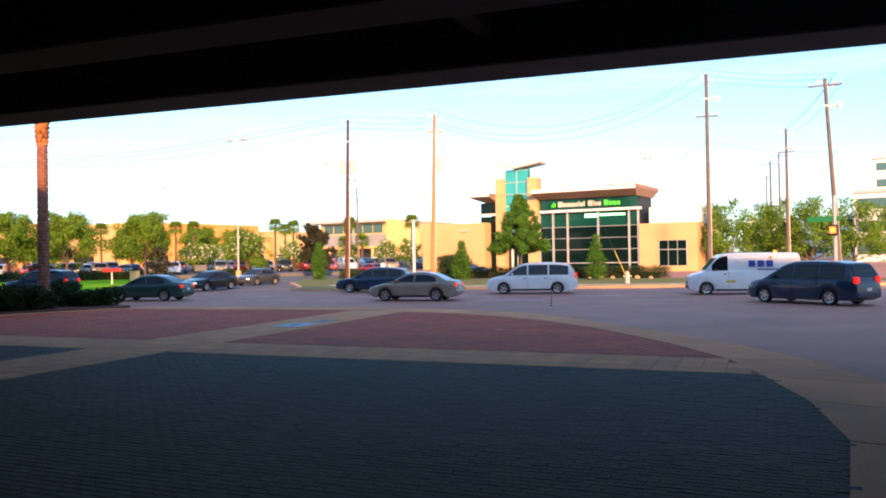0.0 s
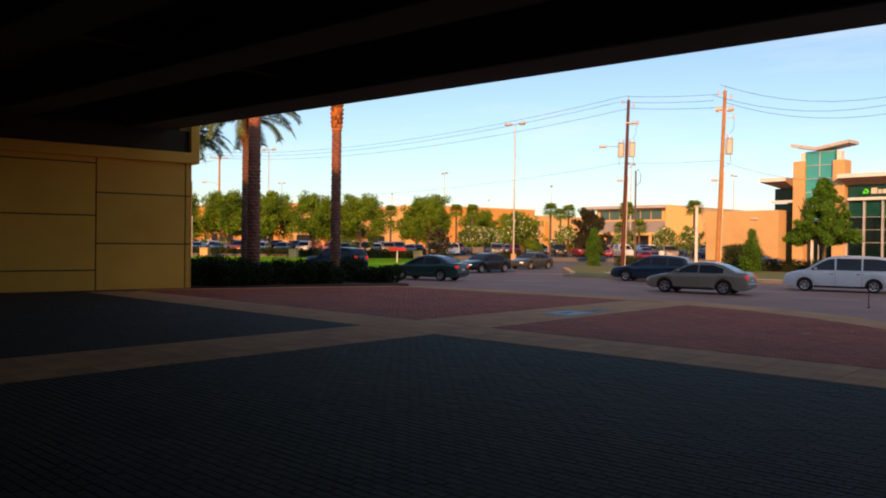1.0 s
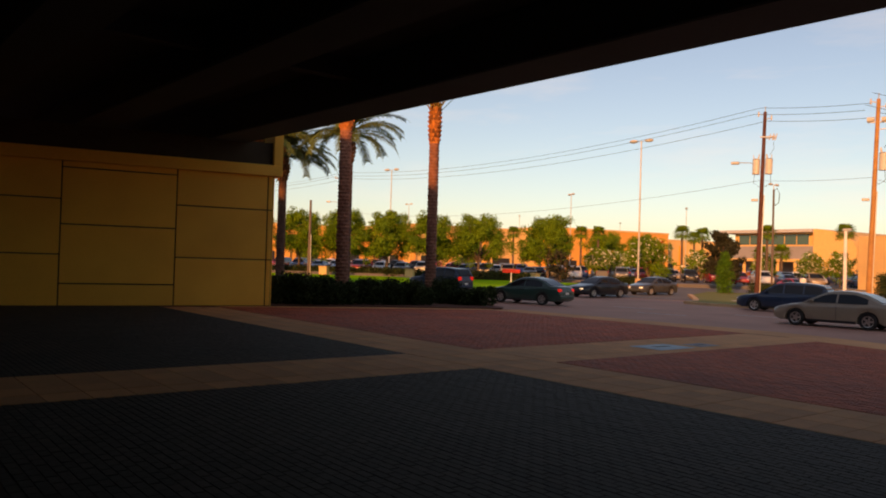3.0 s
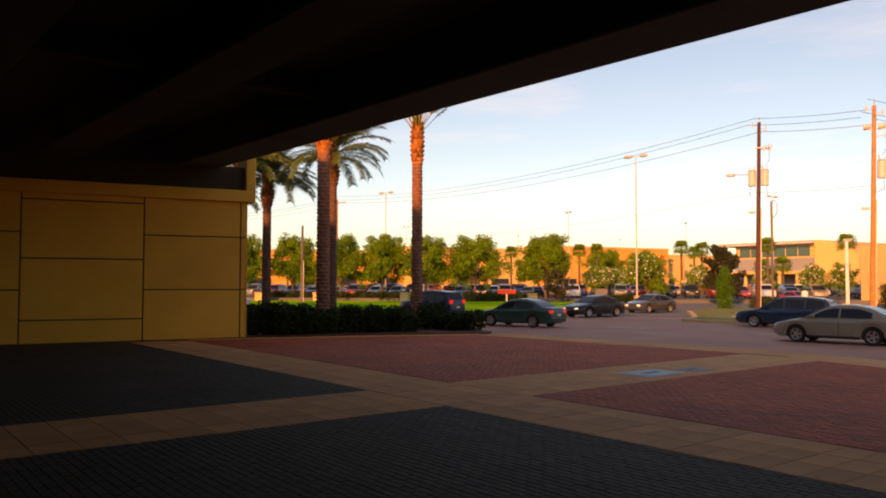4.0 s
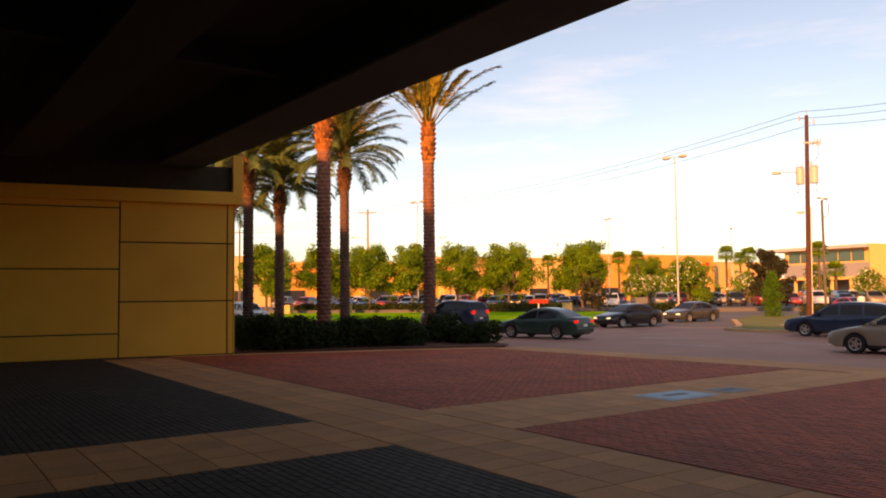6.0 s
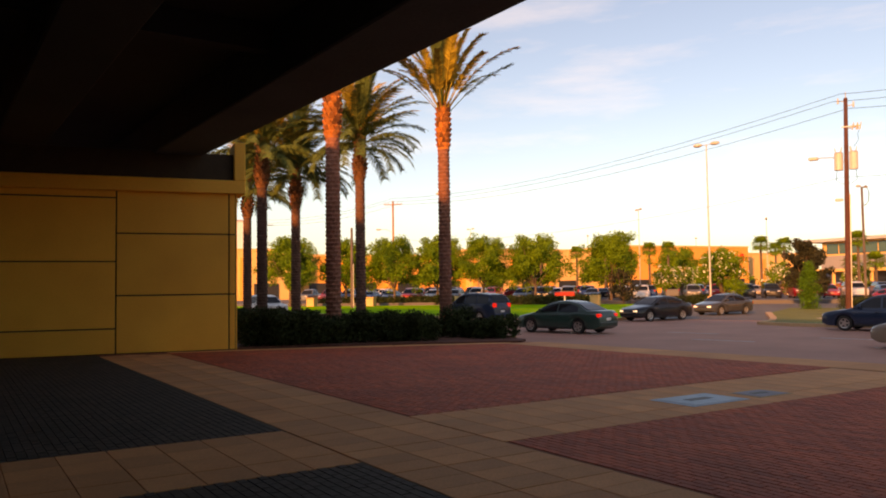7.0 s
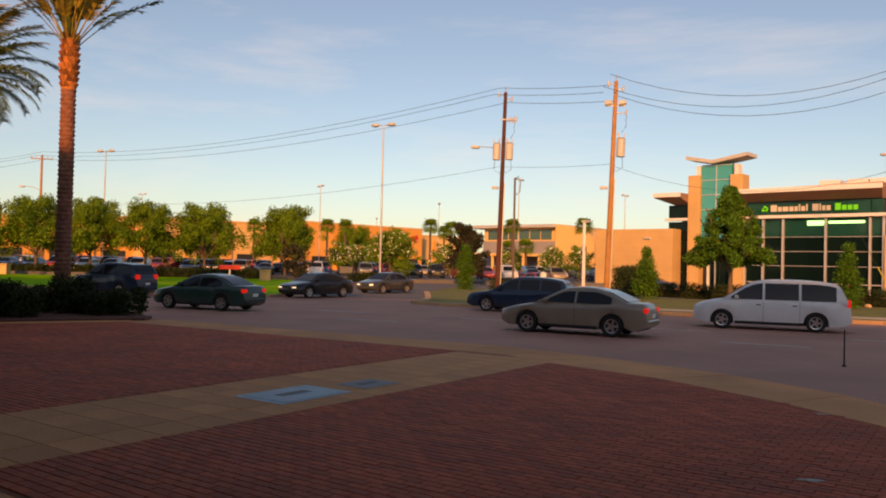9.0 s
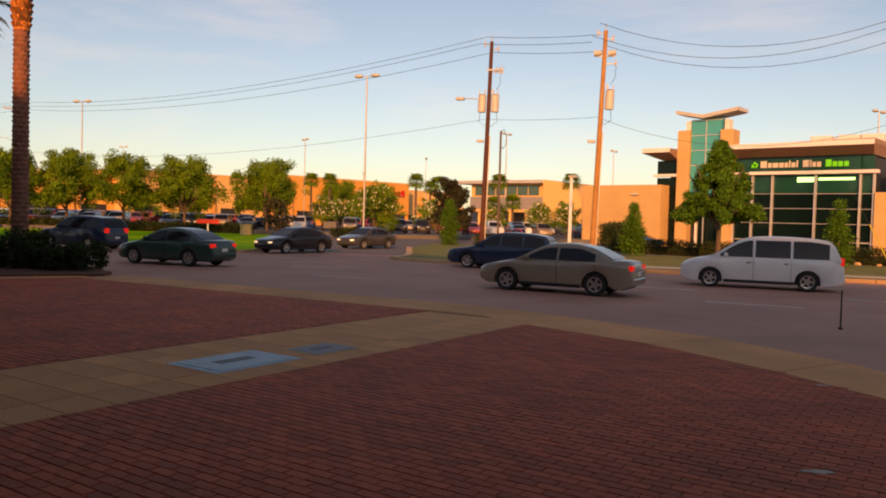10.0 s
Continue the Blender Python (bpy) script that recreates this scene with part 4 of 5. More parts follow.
for x, y in ((-71.0, 52.6), (-83.5, 43.0), (-91.5, 35.0), (-96.0, 29.0), (-98.5, 24.0)):
    if plinth is None:
        plinth = thing("gate_pillar", pose(x, y, 0.1, 0, 0, 50), "tan stone pillar at the lawn's edge", "pillar", "stone pillars along the hedge")
        part("shaft", box(-0.5, -0.5, 0, 0.5, 0.5, 0.95, 0.04), M["limestone"], plinth)
        part("cap", box(-0.56, -0.56, 0.95, 0.56, 0.56, 1.07, 0.03), M["limestone"], plinth)
    else:
        copy_thing(plinth, pose(x, y, 0.1, 0, 0, 50))

# traffic signals at the crossing
sig = thing("traffic_signal", pose(-1.2, 48.5, 0.1, 0, 0, -8), "traffic signal post with a lit red lamp", "traffic signal")
part("post", rod((0, 0, 0), (0, 0, 5.2), 0.12, 0.1, 10), M["galv"], sig)
head = part("housing", box(-0.25, -0.5, 2.9, 0.25, -0.12, 3.5, 0.03), M["black"], sig)
part("lens", box(-0.16, -0.52, 3.02, 0.16, -0.49, 3.38), M["signal"], head, "lit red-orange signal lens")
part("street_plate", box(-1.5, -0.05, 3.7, 0.3, 0.0, 4.0), mat("plate_green", (0.02, 0.2, 0.06), 0.5, vary=0.1), sig)
for x, y, z in ((0.9, 78, 5.2), (3.2, 80, 5.4), (1.0, 120, 2.0), (2.6, 121, 2.2)):
    s = thing("signal_head", pose(x, y, 0), "far traffic signal showing red", "traffic signal", "red lights down the side street")
    part("post", rod((0.4, 0.1, 0), (0.4, 0.1, z + 0.6), 0.09, 0.07, 8), M["galv"], s)
    part("housing", box(-0.25, -0.2, z - 0.6, 0.25, 0.15, z + 0.6, 0.04), M["black"], s)
    part("lens", rod((0, -0.24, z + 0.35), (0, -0.2, z + 0.35), 0.2, 0.2, 14), M["signal"], s)
hydrant = thing("fire_hydrant", pose(-14.2, 50.2, 0.12), "pale grey fire hydrant on the verge", "fire hydrant")
part("barrel", rod((0, 0, 0), (0, 0, 0.65), 0.16, 0.14, 12), M["grey"], hydrant)
part("bonnet", rod((0, 0, 0.65), (0, 0, 0.85), 0.17, 0.05, 12), M["grey"], hydrant)
part("outlet", rod((-0.28, 0, 0.48), (0.28, 0, 0.48), 0.07, 0.07, 10), M["grey"], hydrant)


# ---- bank ----
bank = thing("bank_building", pose(-45.8, 87.8, -0.3, 0, 0, 3), "small modern bank with teal glass, limestone tower and flat eaves", "building")
part("left_wing", box(-9.2, -2.0, -0.1, 0.05, 12, 6.7, 0.03), M["limestone"], bank)
for i in range(6):
    part("stone_joint", box(-9.2, -2.012, 1.0 + i, 0.05, -1.99, 1.02 + i), M["mall_pale"], bank)
part("wing_lamp", box(-3.2, -2.3, 5.6, -2.4, -2.0, 5.8, 0.02), M["grey"], bank)
part("core", box(-0.6, 1.6, -0.1, 19.2, 7, 9.4), M["dark"], bank)
part("left_column", box(1.15, -0.8, -0.1, 2.4, 1.0, 12.3, 0.03), M["limestone"], bank)
part("right_column", box(5.62, -0.8, -0.1, 6.9, 1.0, 12.2, 0.03), M["limestone"], bank)
part("tower_core", box(2.42, -0.2, 4.1, 5.58, 1.0, 13.4), M["glass_tower_sky"], bank)
part("lobby", box(2.42, 0.3, 0.2, 5.58, 1.0, 4.1), M["dark"], bank)
for i in range(2):
    for j in range(6):
        part("tower_pane", box(2.42 + 1.6 * i, -0.32, 4.2 + 1.52 * j, 3.96 + 1.6 * i, -0.27, 5.66 + 1.52 * j), M["glass_tower_sky"], bank)
for j in range(7):
    part("tower_rail", box(2.4, -0.4, 4.12 + 1.52 * j, 5.6, -0.25, 4.2 + 1.52 * j), M["alu"], bank)
part("tower_mullion", box(3.95, -0.42, 0, 4.04, -0.25, 13.3), M["alu"], bank)
for i in range(2):
    part("door_leaf", box(3.0 + 1.3 * i, 0.2, 0, 4.2 + 1.3 * i, 0.28, 4.0), M["glass_teal"], bank)
part("door_post", box(3.0, -0.1, 0, 3.2, 0.2, 4.1), M["white"], bank)
for x0, x1 in ((1.5, 2.45), (5.55, 6.4)):
    part("tower_cheek", box(x0 + 0.3, -0.3, 12.2, x1 - 0.15, 0.8, 13.3, 0.02), M["white"], bank)
# butterfly roof on the tower
bm = bmesh.new()
prof = [(1.0, 14.0), (3.9, 13.4), (7.5, 13.95), (7.5, 14.3), (3.9, 13.75), (1.0, 14.35)]
a = [bm.verts.new((x, -1.2, z)) for x, z in prof]
b = [bm.verts.new((x, 1.4, z)) for x, z in prof]
for q in ((0, 1, 4, 5), (1, 2, 3, 4)):
    bm.faces.new([a[i] for i in q]), bm.faces.new([b[i] for i in q[::-1]])
for i in range(6):
    bm.faces.new((a[i], b[i], b[(i + 1) % 6], a[(i + 1) % 6]))
bmesh.ops.recalc_face_normals(bm, faces=bm.faces[:])
part("tower_roof", bm, M["grey"], bank, "pale folded roof over the tower")
# main roof with deep eaves
for x0, x1, nm in ((-1.9, 1.15, "left_roof"), (6.9, 19.9, "right_roof")):
    bm = bmesh.new()
    o = [bm.verts.new(c) for c in ((x0, -2.6, 9.95), (x1, -2.6, 10.1 if x1 > 10 else 9.95), (x1, 8, 10.2), (x0, 8, 10.2))]
    p = [bm.verts.new((v.co.x, v.co.y, v.co.z + 0.42)) for v in o]
    e0, e1 = (x0 + 1.3 if x0 < 0 else x0), (x1 - 0.5 if x1 > 10 else x1)
    s = [bm.verts.new(c) for c in ((e0, -0.3, 9.3), (e1, -0.3, 9.3), (e1, 7, 9.3), (e0, 7, 9.3))]
    bm.faces.new(p)
    for i in range(4):
        j = (i + 1) % 4
        bm.faces.new((o[i], o[j], p[j], p[i])), bm.faces.new((s[i], s[j], o[j], o[i]))
    bmesh.ops.recalc_face_normals(bm, faces=bm.faces[:])
    ob = part(nm, bm, M["soffit_warm"], bank, "brown sloped soffit under a thin eave")
    part("fascia", box(x0 - 0.02, -2.66, 9.98, x1 + 0.02, -2.58, 10.42), M["white"], bank)
for x in (13.0, 15.5, 17.5):
    part("roof_unit", box(x, 3, 10.6, x + 1.9, 5, 11.5, 0.04), M["white"], bank)
# curtain wall
cols = [7.0, 8.8, 10.7, 14.6, 18.4, 19.5]
rows_z = [0.3, 1.35, 3.0, 4.4, 5.8, 7.6]
for c0, c1 in zip(cols, cols[1:]):
    for r0, r1 in zip(rows_z, rows_z[1:]):
        part("pane", box(c0 + 0.04, -0.02, r0 + 0.04, c1 - 0.04, 0.03, r1 - 0.03), M["glass_upper_glow" if r0 > 5 else "glass_teal"], bank)
    part("sign_pane", box(c0 + 0.03, -0.02, 7.95, c1 - 0.03, 0.03, 9.25), M["glass_upper_glow"], bank)
for x in cols:
    part("mullion", box(x - 0.09, -0.35, 0, x + 0.09, -0.02, 7.6, 0.01), M["alu"], bank)
for z, h, d in ((1.35, 0.1, 0.2), (3.0, 0.05, 0.1), (4.4, 0.05, 0.1), (5.8, 0.05, 0.1)):
    part("transom", box(7.25, -d, z - h / 2, 19.65, -0.02, z + h / 2), M["alu"], bank)
part("canopy", box(7.2, -0.75, 7.62, 19.9, 0.0, 7.92, 0.02), M["white"], bank)
for c0, c1 in ((-1.4, 1.1),):
    for r0, r1 in ((6.6, 7.5), (7.9, 9.3)):
        part("pane", box(c0 + 0.05, -0.02, r0, c1 - 0.05, 0.03, r1), M["glass_teal"], bank)
for r0, r1 in ((0.4, 2.2), (2.2, 3.9), (3.9, 5.4), (5.4, 6.6)):
    part("pane", box(0.07, -0.02, r0 + 0.03, 1.12, 0.03, r1 - 0.03), M["glass_teal"], bank)
part("canopy", box(-1.5, -0.7, 7.6, 1.15, 0.0, 7.88, 0.02), M["white"], bank)
part("right_wing", box(19.65, -0.6, -0.1, 26.3, 12, 5.9, 0.03), M["limestone"], bank)
win = part("wing_window", box(22.0, -0.62, 0.9, 25.2, -0.56, 3.9), M["alu"], bank)
for i in range(3):
    for j in range(2):
        part("pane", box(22.06 + 1.04 * i, -0.66, 0.96 + 1.9 * j, 23.02 + 1.04 * i, -0.61, 2.76 + 1.1 * j), M["glass_teal"], win)
part("roof_screen", box(20.2, 2.0, 5.9, 26.3, 9, 7.9, 0.03), M["white"], bank)
part("ceiling_light", box(12.9, -0.06, 6.9, 14.4, -0.03, 7.35), M["tube"], bank, "green-tinted strip light behind the glass")
part("ceiling_light", box(14.8, -0.06, 7.05, 17.9, -0.03, 7.3), M["tube"], bank)
sign = thing("bank_sign", bank.matrix_world @ pose(0, -0.1, 0), "lit sign over the bank's glass in white and green letters", "sign")
for x, widths, m in ((9.5, (0.6, 0.36, 0.54, 0.4, 0.3, 0.14, 0.36, 0.14), "white_sign"), (13.4, (0.54, 0.14, 0.3, 0.36), "white_sign"), (15.4, (0.5, 0.4, 0.4, 0.4), "green_sign")):
    for i, w in enumerate(widths):
        part("letter_bar", box(x, -0.16, 8.3, x + w, -0.1, 8.95 if i == 0 or w < 0.2 else 8.76, 0.01), M[m], sign)
        x += w + 0.09
bm = bmesh.new()
for i in range(3):
    a = radians(90 + 120 * i)
    rod((8.95 + 0.25 * math.cos(a), -0.14, 8.55 + 0.25 * math.sin(a)), (8.95 + 0.12 * math.cos(a), -0.2, 8.55 + 0.12 * math.sin(a)), 0.26, 0.2, 3, bm)
part("emblem", bm, M["green_sign"], sign)

# ---- mall and far buildings ----
mall = thing("mall", pose(-152, 60, 0, 0, 0, 0), "long low orange-tan mall with a flat roof", "building")
for i, (y0, y1, h, dx) in enumerate(((-120, -60, 8.6, 0), (-60, -22, 9.4, 4), (-22, 14, 8.6, 0), (14, 48, 9.8, 2), (48, 84, 10.6, 6), (84, 110, 9.4, 0))):
    part("block", box(-40, y0, -0.1, dx, y1, h, 0.05), M["mall" if i % 2 == 0 else "mall_pale"], mall)
    part("coping", box(-40.1, y0 - 0.05, h, dx + 0.15, y1 + 0.05, h + 0.4), M["mall_pale"], mall)
    for k in range(int((y1 - y0) / 9)):
        part("shopfront", box(dx + 0.02, y0 + 3 + 9 * k, 0, dx + 0.14, y0 + 7.5 + 9 * k, 3.4), M["dark"], mall)
        part("pilaster", box(dx, y0 + 9 * k + 0.5, 0, dx + 0.5, y0 + 9 * k + 1.6, h - 1.2, 0.04), M["mall"], mall)
store_sign = thing("store_sign", pose(-145.7, 138, 7.6), "red store sign on the mall's wall", "sign")
for i, h in enumerate((1.6, 1.1, 1.3, 1.6)):
    part("bar", box(-0.05, 1.1 * i, 0, 0.15, 1.1 * i + 0.8, h), M["red"], store_sign)

hall = thing("mall_hall", pose(-110, 127, 0, 0, 0, 5), "mall entrance hall with a glazed strip and curved roof end", "building")
part("body", box(0, 0, -0.1, 17.5, 26, 7.0), M["mall_grey"], hall)
part("upper_wall", box(0, 0.4, 7.0, 17.5, 26, 9.5), M["mall_pale"], hall)
for i in range(6):
    part("pane", box(1.0 + 2.5 * i, 0.3, 7.3, 3.3 + 2.5 * i, 0.38, 9.2), M["glass_strip"], hall)
part("roof", box(-2.5, -1.6, 9.5, 17.5, 27, 10.1, 0.05), M["roof"], hall)
part("canopy", box(2, -6, 4.0, 18, 0, 4.5, 0.04), M["mall_pale"], hall)
for i in range(5):
    part("column", rod((3 + 3.5 * i, -5.5, 0), (3 + 3.5 * i, -5.5, 4), 0.3, 0.3, 10), M["mall_pale"], hall)
arc = [(17.5 + 8.0 * f, 6.4 + 3.7 * math.sqrt(max(0, 1 - f ** 1.7))) for f in [i / 12 for i in range(13)]]
bm = bmesh.new()
fr = [bm.verts.new((x, -1.0, z)) for x, z in [(17.5, 0)] + arc + [(25.5, 0)]]
bk = [bm.verts.new((x, 26, z)) for x, z in [(17.5, 0)] + arc + [(25.5, 0)]]
bm.faces.new(fr), bm.faces.new(bk[::-1])
for i in range(len(fr)):
    j = (i + 1) % len(fr)
    bm.faces.new((fr[i], bk[i], bk[j], fr[j]))
bmesh.ops.recalc_face_normals(bm, faces=bm.faces[:])
part("curved_end", bm, M["mall_pale"], hall)


def office(x, y, w, d, floors, turn, label, storey=3.8):
    b = thing("office_building", pose(x, y, 0, 0, 0, turn), label, "building")
    h = floors * storey
    part("wall", box(0, 0, -0.1, w, d, h, 0.05), M["white"], b)
    part("roof", box(-0.3, -0.3, h, w + 0.3, d + 0.3, h + 0.6), M["roof"], b)
    for f in range(floors):
        n = int(w / 6)
        for i in range(n):
            part("window", box(0.6 + i * w / n, -0.06, f * storey + 1.2, (i + 1) * w / n - 0.5, 0.02, f * storey + 3.0), M["glass_strip"], b)
            part("side_window", box(-0.06, 0.6 + i * d / n, f * storey + 1.2, 0.02, (i + 1) * d / n - 0.5, f * storey + 3.0), M["glass_strip"], b)


office(-9.5, 205, 40, 30, 6, 0, "white office block with dark window bands beyond the crossing")
office(-9.0, 150, 44, 20, 3, -6, "long low glazed office building beyond the crossing", 3.9)
office(-344, 39, 18, 14, 8, 0, "pale sunlit tower block behind the mall")
office(-42, 230, 34, 22, 3, 0, "low grey buildings behind the trees", 3.5)


def rock(x, y, size, seed):
    r = random.Random(seed)
    bm = bmesh.new()
    bmesh.ops.create_icosphere(bm, subdivisions=2, radius=size)
    for v in bm.verts:
        v.co *= r.uniform(0.82, 1.12)
        v.co.z = max(v.co.z * 0.7, -size * 0.4)
    ob = part("verge_rock", bm, M["kerb"])
    ob.location = (x, y, 0.1 + size * 0.3)
    tagged(ob, "pale rough landscape stone beside the bank hedge", "rock", "stones along the bank hedge")


for i in range(12):
    rock(-27.5 + 1.05 * i, 60.6 + 0.2 * math.sin(i * 2.3), 0.15 + 0.1 * ((i * 5) % 3) / 2, 200 + i)
stick = thing("lane_post", pose(-10.08, 28.95, -0.012), "thin dark flexible marker post at the road's edge", "marker post")
part("shaft", rod((0, 0, 0), (0, 0, 0.8), 0.018, 0.014, 8), M["black"], stick)
part("foot", rod((0, 0, 0), (0, 0, 0.04), 0.05, 0.04, 12), M["black"], stick)


# ---- vehicles ----
def wheel_meshes():
    """A tyre and a five-spoked rim; the outer face looks along -y."""
    out, n = {}, 20
    verts, faces = [], []
    prof = ((0.205, 0.085), (0.24, 0.105), (0.295, 0.108), (0.32, 0.085), (0.325, 0.0), (0.32, -0.085), (0.295, -0.108), (0.205, -0.10))
    for s in range(n):
        a = s / n * 2 * math.pi
        verts += [(r * math.cos(a), -y, r * math.sin(a)) for r, y in prof]
    p = len(prof)
    for s in range(n):
        for i in range(p):
            a, b = s * p + i, s * p + (i + 1) % p
            faces.append((a, b, ((s + 1) % n) * p + (i + 1) % p, ((s + 1) % n) * p + i))
    me = bpy.data.meshes.new("tyre")
    me.from_pydata(verts, [], faces)
    me.materials.append(M["rubber"])
    me.polygons.foreach_set("use_smooth", [True] * len(me.polygons))
    me.set_sharp_from_angle(angle=radians(35))
    out["tyre"] = me
    verts, faces = [], []
    for s in range(n):
        a = s / n * 2 * math.pi
        verts += [(r * math.cos(a), -y, r * math.sin(a)) for r, y in ((0.208, 0.06), (0.212, 0.098), (0.185, 0.09), (0.18, 0.05))]
    for s in range(n):
        for i in range(3):
            a, b = s * 4 + i, ((s + 1) % n) * 4 + i
            faces.append((a, a + 1, b + 1, b))
    for k in range(5):
        a = k * 2 * math.pi / 5
        c, d = math.cos(a), math.sin(a)
        q = len(verts)
        for r, w, y in ((0.02, 0.045, 0.085), (0.19, 0.030, 0.08)):
            verts += [(r * c - w * d, -y, r * d + w * c), (r * c + w * d, -y, r * d - w * c), (r * c + w * d, -y + 0.03, r * d - w * c), (r * c - w * d, -y + 0.03, r * d + w * c)]
        faces += [(q, q + 1, q + 5, q + 4), (q + 1, q + 2, q + 6, q + 5), (q + 3, q, q + 4, q + 7)]
    q = len(verts)
    verts += [(0.06 * math.cos(s * 0.628), -0.09, 0.06 * math.sin(s * 0.628)) for s in range(10)]
    faces.append(tuple(range(q, q + 10)))
    me = bpy.data.meshes.new("rim")
    me.from_pydata(verts, [], faces)
    me.materials.append(M["rim"])
    out["rim"] = me
    # black disc added behind the spokes in place of the wheel's inner shade
    verts = [(0.2 * math.cos(s * 0.393), -0.04, 0.2 * math.sin(s * 0.393)) for s in range(16)]
    me = bpy.data.meshes.new("brake_disc")
    me.from_pydata(verts, [], [tuple(range(16))])
    me.materials.append(M["black"])
    out["brake_disc"] = me
    return out


WHEEL = wheel_meshes()

# per kind: length, width, height, belt, wheelbase, front overhang; body line from the nose; cabin line from the cowl to the tail; side windows by x
KINDS = {
    "sedan": dict(L=4.6, W=1.76, H=1.43, belt=0.93, wb=2.66, fo=0.92, hw=0.56, top=((0.0, 0.58), (0.07, 0.68), (0.35, 0.77), (0.9, 0.87), (1.3, 0.93), (2.6, 0.95), (3.9, 0.99), (4.35, 0.99), (4.52, 0.93), (4.6, 0.72)), roof=((1.10, 0.90), (1.55, 1.14), (2.02, 1.36), (2.5, 1.43), (3.0, 1.41), (3.45, 1.29), (3.85, 1.11), (4.12, 0.97)), glass=((1.36, 2.42), (2.49, 3.56)), rear=(3.30, 4.02), front=(1.2, 1.96)),
    "wagon": dict(L=4.75, W=1.77, H=1.56, belt=0.96, wb=2.67, fo=0.98, hw=0.60, top=((0.0, 0.62), (0.08, 0.74), (0.45, 0.83), (1.0, 0.91), (1.35, 0.96), (3.0, 0.98), (4.4, 1.0), (4.66, 0.95), (4.75, 0.74)), roof=((1.18, 0.92), (1.6, 1.2), (2.05, 1.46), (2.6, 1.56), (3.4, 1.55), (4.1, 1.48), (4.4, 1.36), (4.64, 1.0)), glass=((1.42, 2.42), (2.5, 3.4), (3.48, 4.34)), rear=(4.28, 4.62), front=(1.28, 2.0)),
    "minivan": dict(L=5.05, W=1.94, H=1.75, belt=1.03, wb=3.0, fo=0.98, hw=0.70, top=((0.0, 0.64), (0.08, 0.80), (0.4, 0.92), (0.8, 1.0), (1.15, 1.04), (3.0, 1.06), (4.7, 1.07), (4.97, 1.0), (5.05, 0.74)), roof=((0.85, 0.98), (1.3, 1.25), (1.85, 1.6), (2.4, 1.73), (3.4, 1.75), (4.3, 1.69), (4.7, 1.56), (4.95, 1.06)), glass=((1.28, 2.3), (2.38, 3.45), (3.53, 4.6)), rear=(4.62, 4.94), front=(0.98, 1.8)),
    "suv": dict(L=4.7, W=1.86, H=1.74, belt=1.08, wb=2.68, fo=0.9, hw=0.67, top=((0.0, 0.74), (0.07, 0.92), (0.4, 1.0), (1.0, 1.05), (1.25, 1.08), (3.0, 1.10), (4.4, 1.11), (4.63, 1.04), (4.7, 0.8)), roof=((1.08, 1.03), (1.4, 1.3), (1.78, 1.6), (2.3, 1.73), (3.2, 1.74), (4.0, 1.68), (4.35, 1.57), (4.6, 1.1)), glass=((1.34, 2.28), (2.36, 3.3), (3.38, 4.26)), rear=(4.26, 4.58), front=(1.16, 1.72)),
    "van": dict(L=5.5, W=2.0, H=2.10, belt=1.20, wb=3.5, fo=0.86, hw=0.84, top=((0.0, 0.70), (0.06, 0.92), (0.35, 1.05), (0.75, 1.15), (1.1, 1.22), (3.0, 1.26), (5.25, 1.28), (5.44, 1.2), (5.5, 0.8)), roof=((0.72, 1.12), (1.05, 1.5), (1.42, 1.92), (1.9, 2.07), (3.4, 2.10), (5.0, 2.07), (5.3, 1.98), (5.44, 1.25)), glass=((1.12, 1.9),), rear=(5.28, 5.43), front=(0.82, 1.36)),
    "pickup": dict(L=5.5, W=1.95, H=1.80, belt=1.10, wb=3.5, fo=0.95, hw=0.66, top=((0.0, 0.76), (0.07, 0.98), (0.4, 1.04), (1.15, 1.08), (1.5, 1.12), (3.0, 1.13), (5.3, 1.12), (5.45, 1.08), (5.5, 0.8)), roof=((1.30, 1.05), (1.65, 1.35), (2.02, 1.66), (2.4, 1.79), (2.9, 1.80), (3.2, 1.7), (3.34, 1.45), (3.44, 1.1)), glass=((1.56, 2.5), (2.58, 3.2)), rear=(3.2, 3.42), front=(1.38, 1.96)),
}


def smooth_line(points, steps=5):
    """A rounded line through points of x and z."""
    p = [points[0]] + list(points) + [points[-1]]
    out = []
    for a, b, c, d in zip(p, p[1:], p[2:], p[3:]):
        for i in range(steps):
            t = i / steps
            out.append(tuple(0.5 * (2 * b[k] + (c[k] - a[k]) * t + (2 * a[k] - 5 * b[k] + 4 * c[k] - d[k]) * t * t + (3 * b[k] - a[k] - 3 * c[k] + d[k]) * t ** 3) for k in (0, 1)))
    return out + [tuple(points[-1])]


